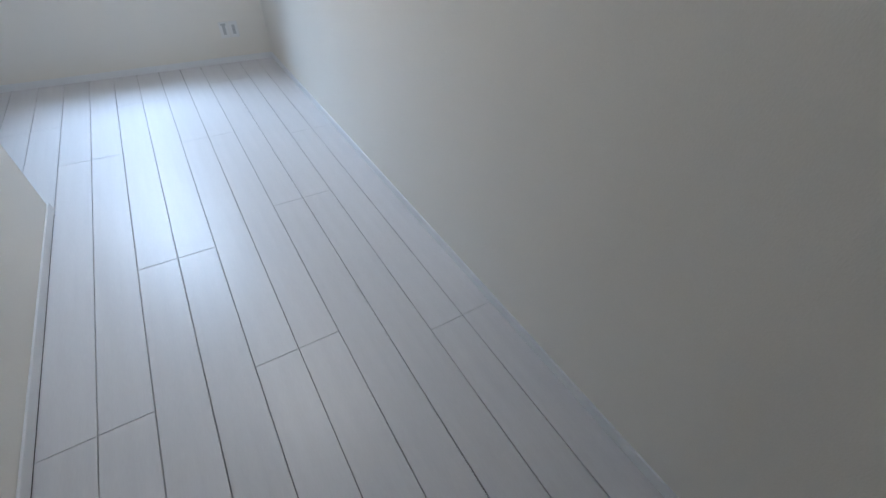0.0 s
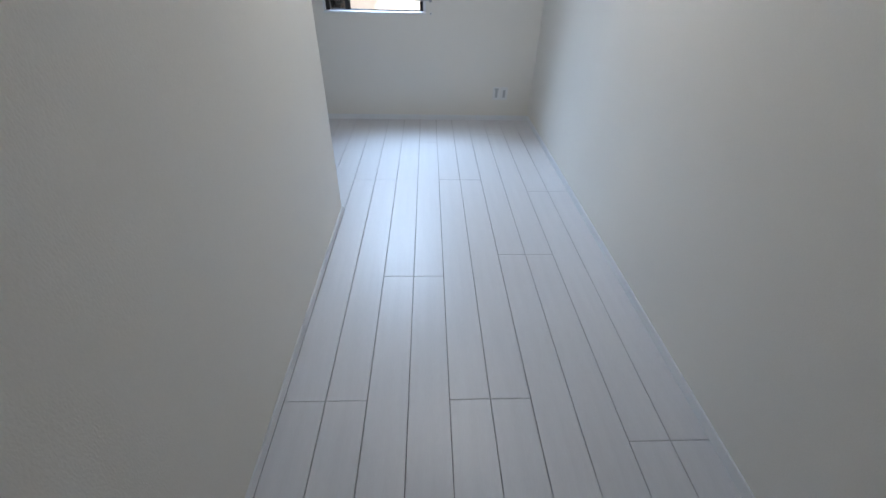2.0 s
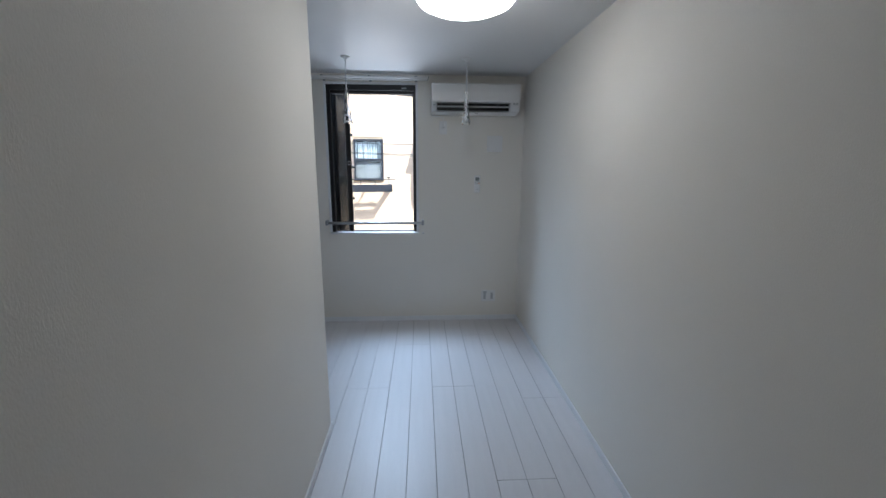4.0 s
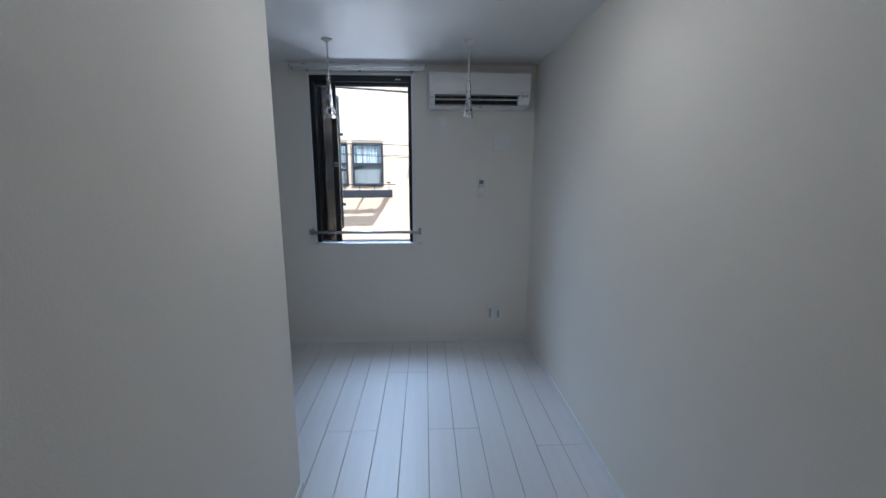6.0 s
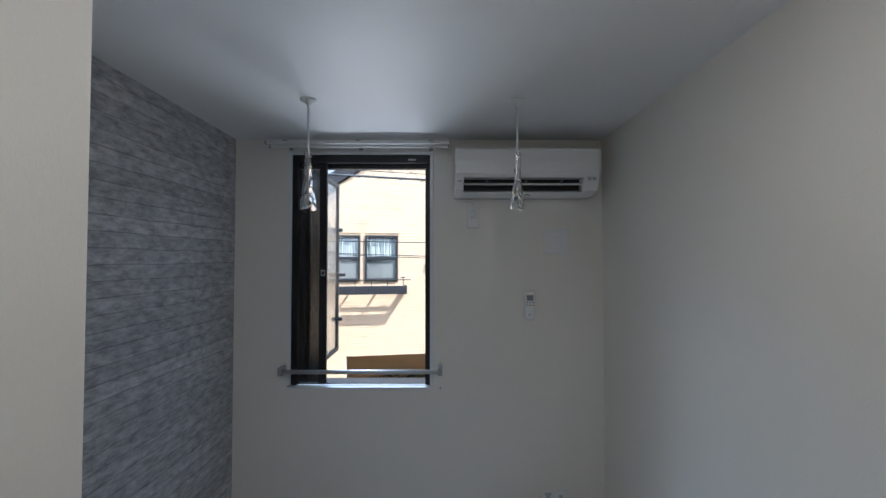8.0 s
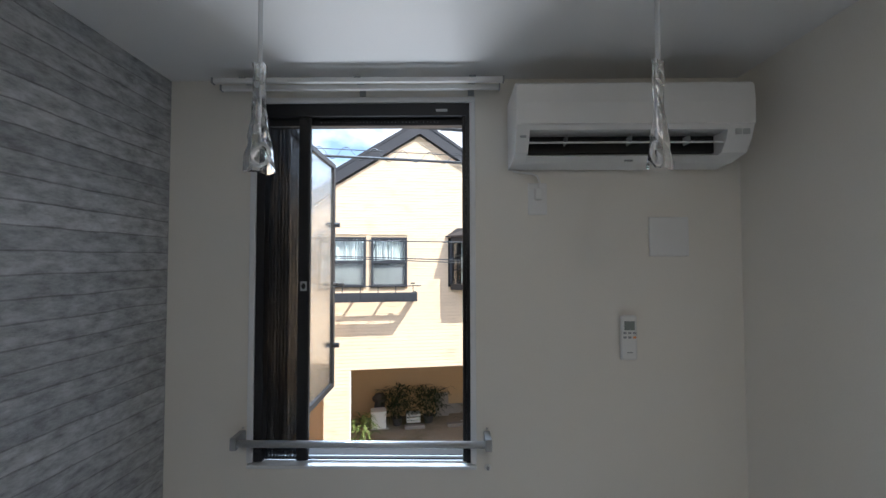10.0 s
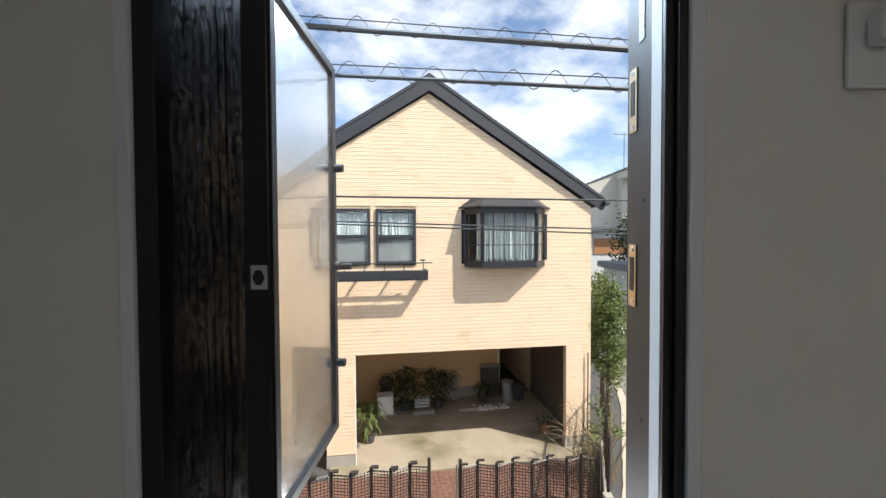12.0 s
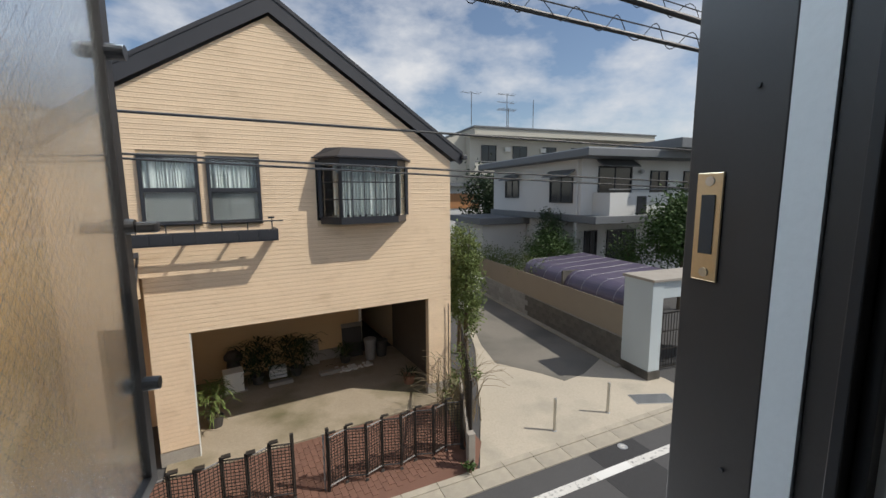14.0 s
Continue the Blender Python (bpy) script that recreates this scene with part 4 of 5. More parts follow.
gate("accordion_gate", -3.4, -0.32, -1.95, -1.83, 10, "bronze accordion gate with lattice panels, drawn part open", True)
gate("accordion_gate", 0.17, 2.52, -1.95, -2.05, 8, "bronze accordion gate standing closed beside the lane", False)
latch = placed("gate_latch_post", "slim galvanised latch post between the gates", "post", 0.12, -1.9)
part("post", rod((0, 0, 0), (0, 0, 0.95), 0.014), M_GALV, latch)

# ---- street, lane and plots ----
M_PAVECONC = mat("gutter_concrete", (0.40, 0.36, 0.29), 0.9, 0.15, 2, 40, 0.4, 0.004, per_object=0.4, stain=((0.26, 0.24, 0.20), 1.5, 0.5, 0.8))
M_TANFENCE = mat("tan_fence_panel", (0.30, 0.25, 0.19), 0.7, 0.06, 2, 60, 0.1)
M_BLOCK = mat("stained_block_wall", (0.13, 0.12, 0.105), 0.95, 0.3, 2.5, 40, 0.5, 0.006, per_object=0.5, stain=((0.05, 0.047, 0.04), 1.6, 0.45, 0.7))
M_BLUEWALL = mat("pale_blue_render", (0.52, 0.58, 0.60), 0.85, 0.06, 1.2, 40, 0.2, 0.003)
M_WHITEWALL = mat("white_house_render", (0.66, 0.66, 0.64), 0.85, 0.05, 0.8, 30, 0.2, 0.004)
M_FASCIA = mat("grey_fascia", (0.16, 0.17, 0.18), 0.6, 0.1, 2, 40, 0.1)
M_PURPLE = mat("smoky_purple_polycarbonate", (0.10, 0.085, 0.135), 0.35, 0.15, 3, 30, 0.05)
M_CREAMAPT = mat("cream_apartment", (0.58, 0.55, 0.47), 0.85, 0.06, 0.6, 30, 0.1)
M_DKGLASS = mat("dark_window_glass", (0.02, 0.025, 0.03), 0.08, 0.2, 2, 40, 0.0)
M_CABLE = mat("black_cable", (0.012, 0.012, 0.013), 0.5, 0.1)
M_STEEL = mat("stainless_bollard", (0.55, 0.53, 0.48), 0.3, 0.06, 8, 80, 0.05, metal=0.8)
M_LASPH = mat("worn_lane_asphalt", (0.19, 0.175, 0.15), 0.9, 0.15, 0.8, 60, 0.5, 0.006, stain=((0.12, 0.115, 0.10), 0.7, 0.45, 0.7))
M_SOIL = mat("mossy_soil", (0.12, 0.12, 0.06), 0.95, 0.3, 3, 40, 0.5, 0.01)

structure("ground", box(-900, 900, -900, 1800, G - 0.6, G - 0.02), M_ASPH, "grey asphalt ground reaching the horizon", "ground")
SA = radians(5.4)
STREET = Matrix.Translation((1.0, 5.5, G)) @ Matrix.Rotation(SA, 4, "Z")


def slab(name, points, thick, material, label, category):
    """A ground slab from its outline, its top that far above street level."""
    ob = structure(name, prism([(x, y, G - 0.018) for x, y in points], (0, 0, thick + 0.018)), material, label, category)
    return ob


def st_pt(x, y):
    p = STREET @ Vector((x, y, 0))
    return (p.x, p.y)


road = structure("road", prism([(*st_pt(-40, -5.2), G - 0.018), (*st_pt(40, -5.2), G - 0.018), (*st_pt(40, -0.46), G - 0.018), (*st_pt(-40, -0.46), G - 0.018)], (0, 0, 0.018)), M_ASPH, "grey asphalt street with a white edge line", "road")
lane = slab("lane", [st_pt(0.2, 0.01), st_pt(5.9, 0.01), (6.9, 7.0), (6.45, 8.1), (6.55, 14.0), (6.4, 17.5), (6.0, 40.0), (3.5, 40.0), (4.4, 14.0), (3.3, 10.4), (1.85, 6.9)], 0.004, M_CONC, "pale worn concrete lane between the plots", "lane")
dark = slab("lane_asphalt", [(3.4, 9.3), (4.2, 8.3), (4.5, 7.75), (5.2, 7.9), (6.35, 8.6), (6.5, 14.0), (6.35, 17.4), (5.95, 39.0), (3.6, 39.0), (4.5, 14.0), (3.6, 10.6)], 0.008, M_LASPH, "worn grey asphalt patch along the lane", "lane")
garage_floor = slab("garage_floor", [tuple(at_house(u, y).xy) for u, y in ((-2.1, -0.40), (3.0, -0.40), (3.45, 0.0), (3.35, 3.25), (-2.05, 3.25))], 0.03, M_GFLOOR, "worn stained concrete garage floor", "floor")
apron = slab("apron", [tuple(at_house(u, y).xy) for u, y in ((-6.0, -0.41), (3.0, -0.41), (2.95, -2.05))] + [st_pt(0.16, 0.02), st_pt(-7.0, 0.02)], 0.006, M_BRICK, "red-brown paved gateway apron", "pavement")
slab("side_bed", [tuple(at_house(u, y).xy) for u, y in ((3.05, -0.4), (2.65, -1.9), (2.86, -1.6), (3.98, 0.5), (4.6, 6.0), (3.52, 6.0), (3.50, 0.0))], 0.05, M_SOIL, "planted soil strip beside the house", "ground")

# painted line, manhole, patches on the road
def on_road(name, x0, x1, y0, y1, material, z=0.004):
    ob = part(name, prism([(x0, y0, 0), (x1, y0, 0), (x1, y1, 0), (x0, y1, 0)], (0, 0, z)), material, road)
    ob.matrix_world = STREET
    return ob


on_road("edge_line", -30, 1.8, -1.06, -0.90, M_LINE)
on_road("edge_line", 1.8, 2.55, -1.06, -0.90, mat("fresh_white_paint", (0.72, 0.72, 0.70), 0.7, 0.05, 4, 50, 0.3), 0.006)
on_road("edge_line", 2.55, 30, -1.06, -0.90, M_LINE)
on_road("asphalt_patch", 2.1, 3.2, -0.88, -0.47, M_DASPH, 0.003)
on_road("asphalt_patch", 1.9, 3.0, -2.6, -1.08, M_DASPH, 0.003)
mh = part("manhole_cover", rod((2.84, -0.58, 0.0), (2.84, -0.58, 0.006), 0.09, seg=20), M_GALV, road)
mh.matrix_world = STREET
mk = part("manhole_mark", rod((2.84, -0.58, 0.006), (2.84, -0.58, 0.008), 0.05, seg=12), M_LINE, road)
mk.matrix_world = STREET

# gutter slabs along the kerb
kerb = tagged(new("kerb"), "pale concrete gutter slabs along the street", "kerb", kind="structure")
kerb.matrix_world = STREET
bmk = bmesh.new()
add_box(bmk, 0, 0.594, -0.45, -0.13, -0.015, 0.012, 0.006)
flat_mesh = finish("gutter_slab", bmk, M_PAVECONC)
bmk = bmesh.new()
add_box(bmk, 0, 0.594, -0.126, 0.0, -0.015, 0.03, 0.008)
lip_mesh = finish("kerb_stone", bmk, M_PAVECONC)
for k in range(-14, 26):
    for nm, me in (("gutter_slab", flat_mesh), ("kerb_stone", lip_mesh)):
        ob = new(nm, me)
        ob.parent = kerb
        ob.location = (k * 0.6, 0, 0)
# drain grate by the gatepost
gr = thing("drain_grate", "grey steel drain grate set in the lane", "grate")
gr.matrix_world = STREET @ pose(4.35, 0.35, 0.004, 0, 0, -22)
part("frame", box(0, 0.9, 0, 0.42, 0, 0.006), M_GALV, gr)
for k in range(9):
    part("bar", box(0.02, 0.88, 0.03 + k * 0.043, 0.05 + k * 0.043, 0.006, 0.014), M_FASCIA, gr)

# bollards
def bollard(x, y):
    t = thing("bollard", "slim stainless steel bollard in the lane mouth", "bollard", (x, y, G + 0.004), "lane bollards")
    part("tube", rod((0, 0, 0), (0, 0, 0.64), 0.03, seg=14), M_STEEL, t)
    part("cap", lathe([(0.031, 0.6405), (0.031, 0.655), (0.022, 0.668), (0.008, 0.673)], (0, 0, 0), 14), M_STEEL, t)
    part("collar", lathe([(0.05, 0), (0.05, 0.008), (0.034, 0.014)], (0, 0, 0), 14), M_GALV, t)
    return t


b1 = bollard(3.02, 6.04)
copy_thing(b1, pose(4.45, 6.21, G + 0.004))

# fence and post beside the lane
fence = thing("lane_fence", "black metal bar fence beside the lane", "fence")
fa, fb = Vector((1.12, 5.72, G)), Vector((2.0, 8.3, G))
fd = (fb - fa).normalized()
part("low_wall", prism([(fa.x - 0.05, fa.y, G), (fa.x + 0.05, fa.y, G), (fb.x + 0.05, fb.y, G), (fb.x - 0.05, fb.y, G)], (0, 0, 0.34)), M_STOP, fence)
for zz in (0.5, 1.45):
    part("rail", rod(fa + Vector((0, 0, zz)), fb + Vector((0, 0, zz)), 0.018, seg=6), M_GATE, fence)
nb = 26
for k in range(nb + 1):
    p = fa + (fb - fa) * (k / nb)
    part("fence_bar", rod(p + Vector((0, 0, 0.36)), p + Vector((0, 0, 1.5)), 0.012 if k % 8 else 0.024, seg=6), M_GATE, fence)
gp = thing("gate_post", "grey concrete post at the lane corner", "post", (1.06, 5.60, G))
part("pillar", box(-0.06, 0.06, -0.06, 0.06, 0, 0.62, 0.008), M_STOP, gp)
part("cap", box(-0.065, 0.065, -0.065, 0.065, 0.62, 0.65, 0.008), M_STOP, gp)

# bushes by the house
tree("flowering_shrub", (2.28, 8.7, G + 0.05), 3.9, (0.34, 0.5, 1.45), 9000, 0.06, M_LEAF2, "tall green shrub with white blossom beside the house", 11, "shrub", 160)
tree("flowering_shrub", (2.75, 10.3, G + 0.05), 3.7, (0.42, 0.7, 1.5), 7000, 0.065, M_LEAF2, "dense green shrub behind the fence", 12, "shrub", 60)
tree("corner_weed", (1.0, 5.48, G + 0.01), 0.28, (0.10, 0.10, 0.1), 160, 0.05, M_LEAF, "small weed at the foot of the post", 13, "weed")
vine = thing("bare_climber", "bare dry climbing stems with few leaves", "climber", (1.45, 7.05, G))
rng = random.Random(21)
bm = bmesh.new()
for k in range(70):
    p = Vector((rng.uniform(-0.45, 0.35), rng.uniform(-0.3, 0.3), 0.05))
    d = Vector((rng.gauss(0, 0.10), rng.gauss(0, 0.10), 1))
    for i in range(6):
        q = p + d * rng.uniform(0.2, 0.33)
        add_rod(bm, p, q, 0.007 - i * 0.0008, seg=4, caps=False)
        p, d = q, (d + Vector((rng.gauss(0, 0.3), rng.gauss(0, 0.3), -0.12 * i))).normalized()
part("stem_tangle", bm, M_STEM, vine)
bm = bmesh.new()
leaf_cloud(bm, (0, 0, 0.9), (0.4, 0.3, 0.6), 500, 0.055, rng)
part("leaves", bm, M_LEAF2, vine)

# wall along the lane: block base with tan panels
lw = thing("lane_wall", "stained block wall topped with tan fence panels", "wall")
blk = bmesh.new()
add_box(blk, 0.0, 0.14, 0.0, 0.392, 0.0, 0.192, 0.006)
blk_mesh = finish("block", blk, M_BLOCK)
far_blk = blk_mesh.copy()
far_blk.materials.clear()
far_blk.materials.append(mat("grey_rubble_stone", (0.27, 0.265, 0.25), 0.9, 0.3, 5, 40, 0.6, 0.01, per_object=0.8))
pan_b = bmesh.new()
add_box(pan_b, 0.05, 0.075, 0.0, 0.98, 0.0, 0.82, 0.004)
pan_mesh = finish("fence_panel", pan_b, M_TANFENCE)
for r in range(4):
    y = 7.95 - (0.2 if r % 2 else 0)
    while y < 17.5:
        ob = new("block", blk_mesh if y < 12.6 else far_blk)
        ob.parent = lw
        ob.location = (6.42 + 0.01 * (y - 8), y, G + r * 0.196)
        y += 0.396
for k in range(10):
    ob = new("fence_panel", pan_mesh)
    ob.parent = lw
    ob.location = (6.42 + 0.01 * k, 8.0 + k * 0.985, G + 0.80)
part("coping", prism([(6.41, 7.96, G + 0.785), (6.57, 7.96, G + 0.785), (6.67, 17.6, G + 0.785), (6.51, 17.6, G + 0.785)], (0, 0, 0.014)), M_STOP, lw)
part("gutter_edge", prism([(6.22, 7.9, G), (6.40, 7.9, G), (6.50, 17.6, G), (6.32, 17.6, G)], (0, 0, 0.05)), M_PAVECONC, lw)

# pale blue garage portal
pg = thing("garage_portal", "pale blue rendered garage portal with flat top", "garage")
part("pier", box(6.40, 6.75, 7.05, 7.95, G + 0.22, G + 2.45, 0.01), M_BLUEWALL, pg)
part("plinth", box(6.385, 6.77, 7.03, 7.96, G, G + 0.22, 0.006), M_BLOCK, pg)
part("lintel", box(6.75, 10.2, 7.08, 7.30, G + 2.02, G + 2.45, 0.01), M_BLUEWALL, pg)
part("coping", box(6.37, 10.3, 7.0, 8.0, G + 2.452, G + 2.52, 0.008), M_STOP, pg)
part("far_pier", box(10.0, 10.3, 7.05, 7.95, G, G + 2.45), M_BLUEWALL, pg)
part("inner_wall", box(6.75, 10.0, 11.0, 11.1, G, G + 2.0), M_BLOCK, pg)

for k in range(34):
    part("gate_bar", box(6.80 + k * 0.095, 6.815 + k * 0.095, 7.40, 7.415, G + 0.06, G + 1.5), M_GATE, pg)
for zz in (0.06, 0.55, 1.02, 1.5):
    part("gate_rail", box(6.76, 9.99, 7.395, 7.42, G + zz, G + zz + 0.03), M_GATE, pg)
# unseen slab behind the lintel, added to keep daylight out of the opening
part("roof_slab", box(6.76, 9.99, 7.31, 8.0, G + 2.2, G + 2.44), M_BLOCK, pg)

# purple carport canopy
cp = thing("carport", "carport with smoky purple ribbed polycarbonate canopy", "carport")
arc = []
for k in range(11):
    a = math.pi * (0.02 + 0.50 * k / 10)
    arc.append((7.35 - 0.55 * math.cos(a), G + 1.50 + 0.50 * math.sin(a)))
arc.append((9.6, G + 2.12))
bm = bmesh.new()
lo_ring = [bm.verts.new((x, 8.05, z)) for x, z in arc]
hi_ring = [bm.verts.new((x, 13.6, z)) for x, z in arc]
lo2 = [bm.verts.new((x, 8.05, z - 0.01)) for x, z in arc]
hi2 = [bm.verts.new((x, 13.6, z - 0.01)) for x, z in arc]
for i in range(len(arc) - 1):
    bm.faces.new((lo_ring[i], lo_ring[i + 1], hi_ring[i + 1], hi_ring[i]))
    bm.faces.new((lo2[i], hi2[i], hi2[i + 1], lo2[i + 1]))
bmesh.ops.recalc_face_normals(bm, faces=bm.faces)
part("canopy", bm, M_PURPLE, cp, "smoky purple translucent roof")
for k in range(9):
    y = 8.07 + k * 0.69
    bm = bmesh.new()
    for (xa, za), (xb, zb) in zip(arc, arc[1:]):
        add_rod(bm, (xa, y, za + 0.004), (xb, y, zb + 0.004), 0.006, seg=5)
    part("rib", bm, M_GALV, cp)
part("edge_beam", rod((6.8, 8.05, G + 1.50), (6.8, 13.6, G + 1.50), 0.04, seg=6), M_GATE, cp)
for y in (8.4, 10.9, 13.4):
    part("post", box(6.84, 6.92, y, y + 0.08, G, G + 1.55), M_GALV, cp)

# white house with its balcony
wh = thing("white_house", "white rendered two-storey house with grey fascia bands", "house", (9.95, 14.3, G))
Z1, Z2, Z3 = 3.30, 3.62, 6.0
part("lower_wall", box(0.35, 12, 0.9, 8.2, 0, Z1), M_WHITEWALL, wh)
part("band", box(-0.12, 12, -1.1, 8.4, Z1, Z2, 0.02), M_FASCIA, wh, "grey band between the storeys")
part("upper_wall", box(0, 12, 0, 8.2, Z2, Z3), M_WHITEWALL, wh)
part("balcony_wall", box(0.6, 9.0, -1.05, -0.93, Z2, Z2 + 0.95), M_WHITEWALL, wh)
part("balcony_wall", box(0.6, 0.72, -0.93, 0.0, Z2, Z2 + 0.95), M_WHITEWALL, wh)
part("balcony_rail", rod((0.6, -0.99, Z2 + 1.08), (9.0, -0.99, Z2 + 1.08), 0.025, seg=6), M_FASCIA, wh)
rf = part("roof", box(-0.75, 12.5, -1.3, 8.9, Z3, Z3 + 0.30, 0.02), M_FASCIA, wh, "flat roof with grey fascia")
part("roof_top", box(-0.70, 12.4, -1.25, 8.85, Z3 + 0.302, Z3 + 0.34), M_GALV, rf)
part("upper_roof", box(3.2, 12.5, -2.0, 6.0, Z3 + 0.35, Z3 + 0.75, 0.02), M_FASCIA, rf)
part("lean_to", box(-2.6, 0.35, 4.6, 9.0, Z1 - 0.35, Z1 + 0.0, 0.02), M_FASCIA, wh)
part("lean_to_wall", box(-2.3, 0.3, 4.9, 8.8, 0.0, Z1 - 0.35), M_WHITEWALL, wh)


def wall_window(parent, axis, a0, a1, at, z0, z1, awning=False, bars=1):
    """A dark framed window set on a wall: axis 'x' looks to -x, axis 'y' looks to -y."""
    def bx3(p0, p1, d0, d1, c0, c1):
        return box(at - d1, at - d0, p0, p1, c0, c1) if axis == "x" else box(p0, p1, at - d1, at - d0, c0, c1)
    wnd = part("window", bx3(a0, a1, 0.005, 0.02, z0, z1), M_DKGLASS, parent, "dark framed window")
    for p0, p1, c0, c1 in ((a0 - 0.05, a0, z0 - 0.05, z1 + 0.05), (a1, a1 + 0.05, z0 - 0.05, z1 + 0.05), (a0, a1, z1, z1 + 0.05), (a0, a1, z0 - 0.05, z0)):
        part("frame", bx3(p0, p1, 0.0, 0.07, c0, c1), M_NAVY, wnd)
    for k in range(1, bars + 1):
        m = a0 + (a1 - a0) * k / (bars + 1)
        part("mullion", bx3(m - 0.02, m + 0.02, 0.02, 0.05, z0, z1), M_NAVY, wnd)
    if awning:
        if axis == "x":
            part("awning", prism([(at, a0 - 0.15, z1 + 0.35), (at - 0.45, a0 - 0.15, z1 + 0.06), (at - 0.45, a0 - 0.15, z1 + 0.02), (at, a0 - 0.15, z1 + 0.28)], (0, a1 - a0 + 0.3, 0)), M_FASCIA, wnd)
        else:
            part("awning", prism([(a0 - 0.15, at, z1 + 0.35), (a0 - 0.15, at - 0.45, z1 + 0.06), (a0 - 0.15, at - 0.45, z1 + 0.02), (a0 - 0.15, at, z1 + 0.28)], (a1 - a0 + 0.3, 0, 0)), M_FASCIA, wnd)
    return wnd


wall_window(wh, "x", 0.6, 2.2, 0, Z2 + 0.55, Z3 - 0.75, True)
wall_window(wh, "x", 5.2, 6.6, 0, Z2 + 0.75, Z3 - 0.75, True)
wall_window(wh, "y", 0.9, 2.6, 0, Z2 + 0.1, Z3 - 0.35, True)
wall_window(wh, "y", 3.8, 4.7, 0, Z2 + 0.1, Z3 - 0.5)
wall_window(wh, "y", 5.8, 6.7, 0, Z2 + 0.3, Z3 - 0.5)
wall_window(wh, "y", 1.0, 1.6, 0.9, 1.6, 2.8)
wall_window(wh, "y", 2.3, 3.9, 0.9, 0.9, 2.8)
part("balcony_grille", box(2.0, 2.5, -1.08, -1.055, Z2 + 0.05, Z2 + 0.8), M_NAVY, wh)
part("balcony_grille", box(4.6, 5.1, -1.08, -1.055, Z2 + 0.05, Z2 + 0.8), M_NAVY, wh)
part("downpipe", rod((-0.06, 0.2, 0.2), (-0.06, 0.2, Z3), 0.045, seg=8), M_WHITEWALL, wh)
part("wall_lamp", lathe([(0.05, 0), (0.12, 0.05), (0.12, 0.14), (0.05, 0.2)], (3.1, -0.15, Z3 - 0.6), 10), M_GALV, wh)
for x, y, w in ((0.42, -0.06, 0.35), (0.9, -0.06, 0.3)):
    part("meter_box", box(-0.0, 0.0 + 0.3, 0.72, 0.9, 2.2, 2.55) if x < 0.5 else box(0.45, 0.7, 0.78, 0.9, 2.2, 2.5), M_GALV, wh)

# far apartment house
apt = thing("apartment_building", "cream three-storey apartment house with parapet and antennas", "building", (14.2, 36.0, G))
part("wall", box(0, 21, 0, 10, 0, 9.9), M_CREAMAPT, apt)
part("parapet", box(-0.1, 21.2, -1.3, 10, 9.9, 10.55, 0.03), M_CREAMAPT, apt)
part("parapet_cap", box(-0.2, 21.3, -1.4, 10.1, 10.552, 10.7), M_FASCIA, apt)
part("side_wing", box(-5.5, 0.0, 1.0, 9, 0, 8.6), M_CREAMAPT, apt)
part("side_slope", prism([(-5.5, 0.95, 8.6), (0, 0.95, 8.6), (0, 0.95, 10.4)], (0, 8, 0)), M_CREAMAPT, apt)
for f in (0, 1):
    zf = 7.2 - 2.9 * f
    part("balcony", box(-0.05, 21, -1.25, -1.1, zf - 0.9, zf + 0.15), M_CREAMAPT, apt)
    part("balcony_floor", box(0, 21, -1.25, -0.0, zf - 1.0, zf - 0.9), M_FASCIA, apt)
    part("rail", rod((0, -1.2, zf + 0.3), (21, -1.2, zf + 0.3), 0.04, seg=6), M_FASCIA, apt)
    for k in range(6):
        wall_window(apt, "y", 1.2 + 3.4 * k, 2.7 + 3.4 * k, 0, zf - 0.6, zf + 1.9)
for k in range(3):
    part("vent_box", box(3.6 + 4 * k, 4.2 + 4 * k, -0.25, -0.01, 8.6, 9.0), M_WBOX, apt)


def antenna(x, y, z, h, bars, seed):
    rng = random.Random(seed)
    t = thing("roof_antenna", "thin grey roof television antenna", "antenna", (x, y, z), "roof antennas")
    part("mast", rod((0, 0, 0), (0, 0, h), 0.035, seg=6), M_FASCIA, t)
    for k in range(bars):
        zz = h - 0.1 - k * 0.75
        boom = part("boom", rod((-1.0, 0, zz), (0.9, 0.2, zz), 0.022, seg=5), M_FASCIA, t)
        for i in range(6):
            xx = -0.95 + i * 0.36
            part("element", rod((xx, -0.35, zz + 0.05), (xx, 0.45, zz + 0.05), 0.014, seg=4), M_FASCIA, boom)
    return t


antenna(14.6, 36.6, G + 10.7, 3.4, 1, 1)
antenna(18.6, 37.0, G + 10.7, 3.6, 3, 2)
antenna(18.0, 35.6, G + 10.7, 1.9, 1, 3)
antenna(21.6, 37.0, G + 10.7, 3.2, 0, 4)

# dark houses and greenery in the distance
hdg = thing("hedge", "clipped green hedge behind the lane wall", "hedge", (7.2, 14.6, G))
rng = random.Random(31)
bm = bmesh.new()
for k in range(8):
    leaf_cloud(bm, (0.0, -1.8 + k * 0.75, 1.35), (0.5, 0.5, 0.75), 1400, 0.06, rng)
part("leaves", bm, M_LEAF2, hdg)
bm = bmesh.new()
for k in range(6):
    add_rod(bm, (0, -1.8 + k, 0), (0, -1.8 + k, 1.2), 0.03, seg=6)
part("stems", bm, M_BARK, hdg)
tree("garden_shrub", (8.6, 14.6, G), 3.0, (1.0, 1.0, 0.8), 7000, 0.08, M_LEAF, "rounded green garden shrub by the white house", 41, "shrub")
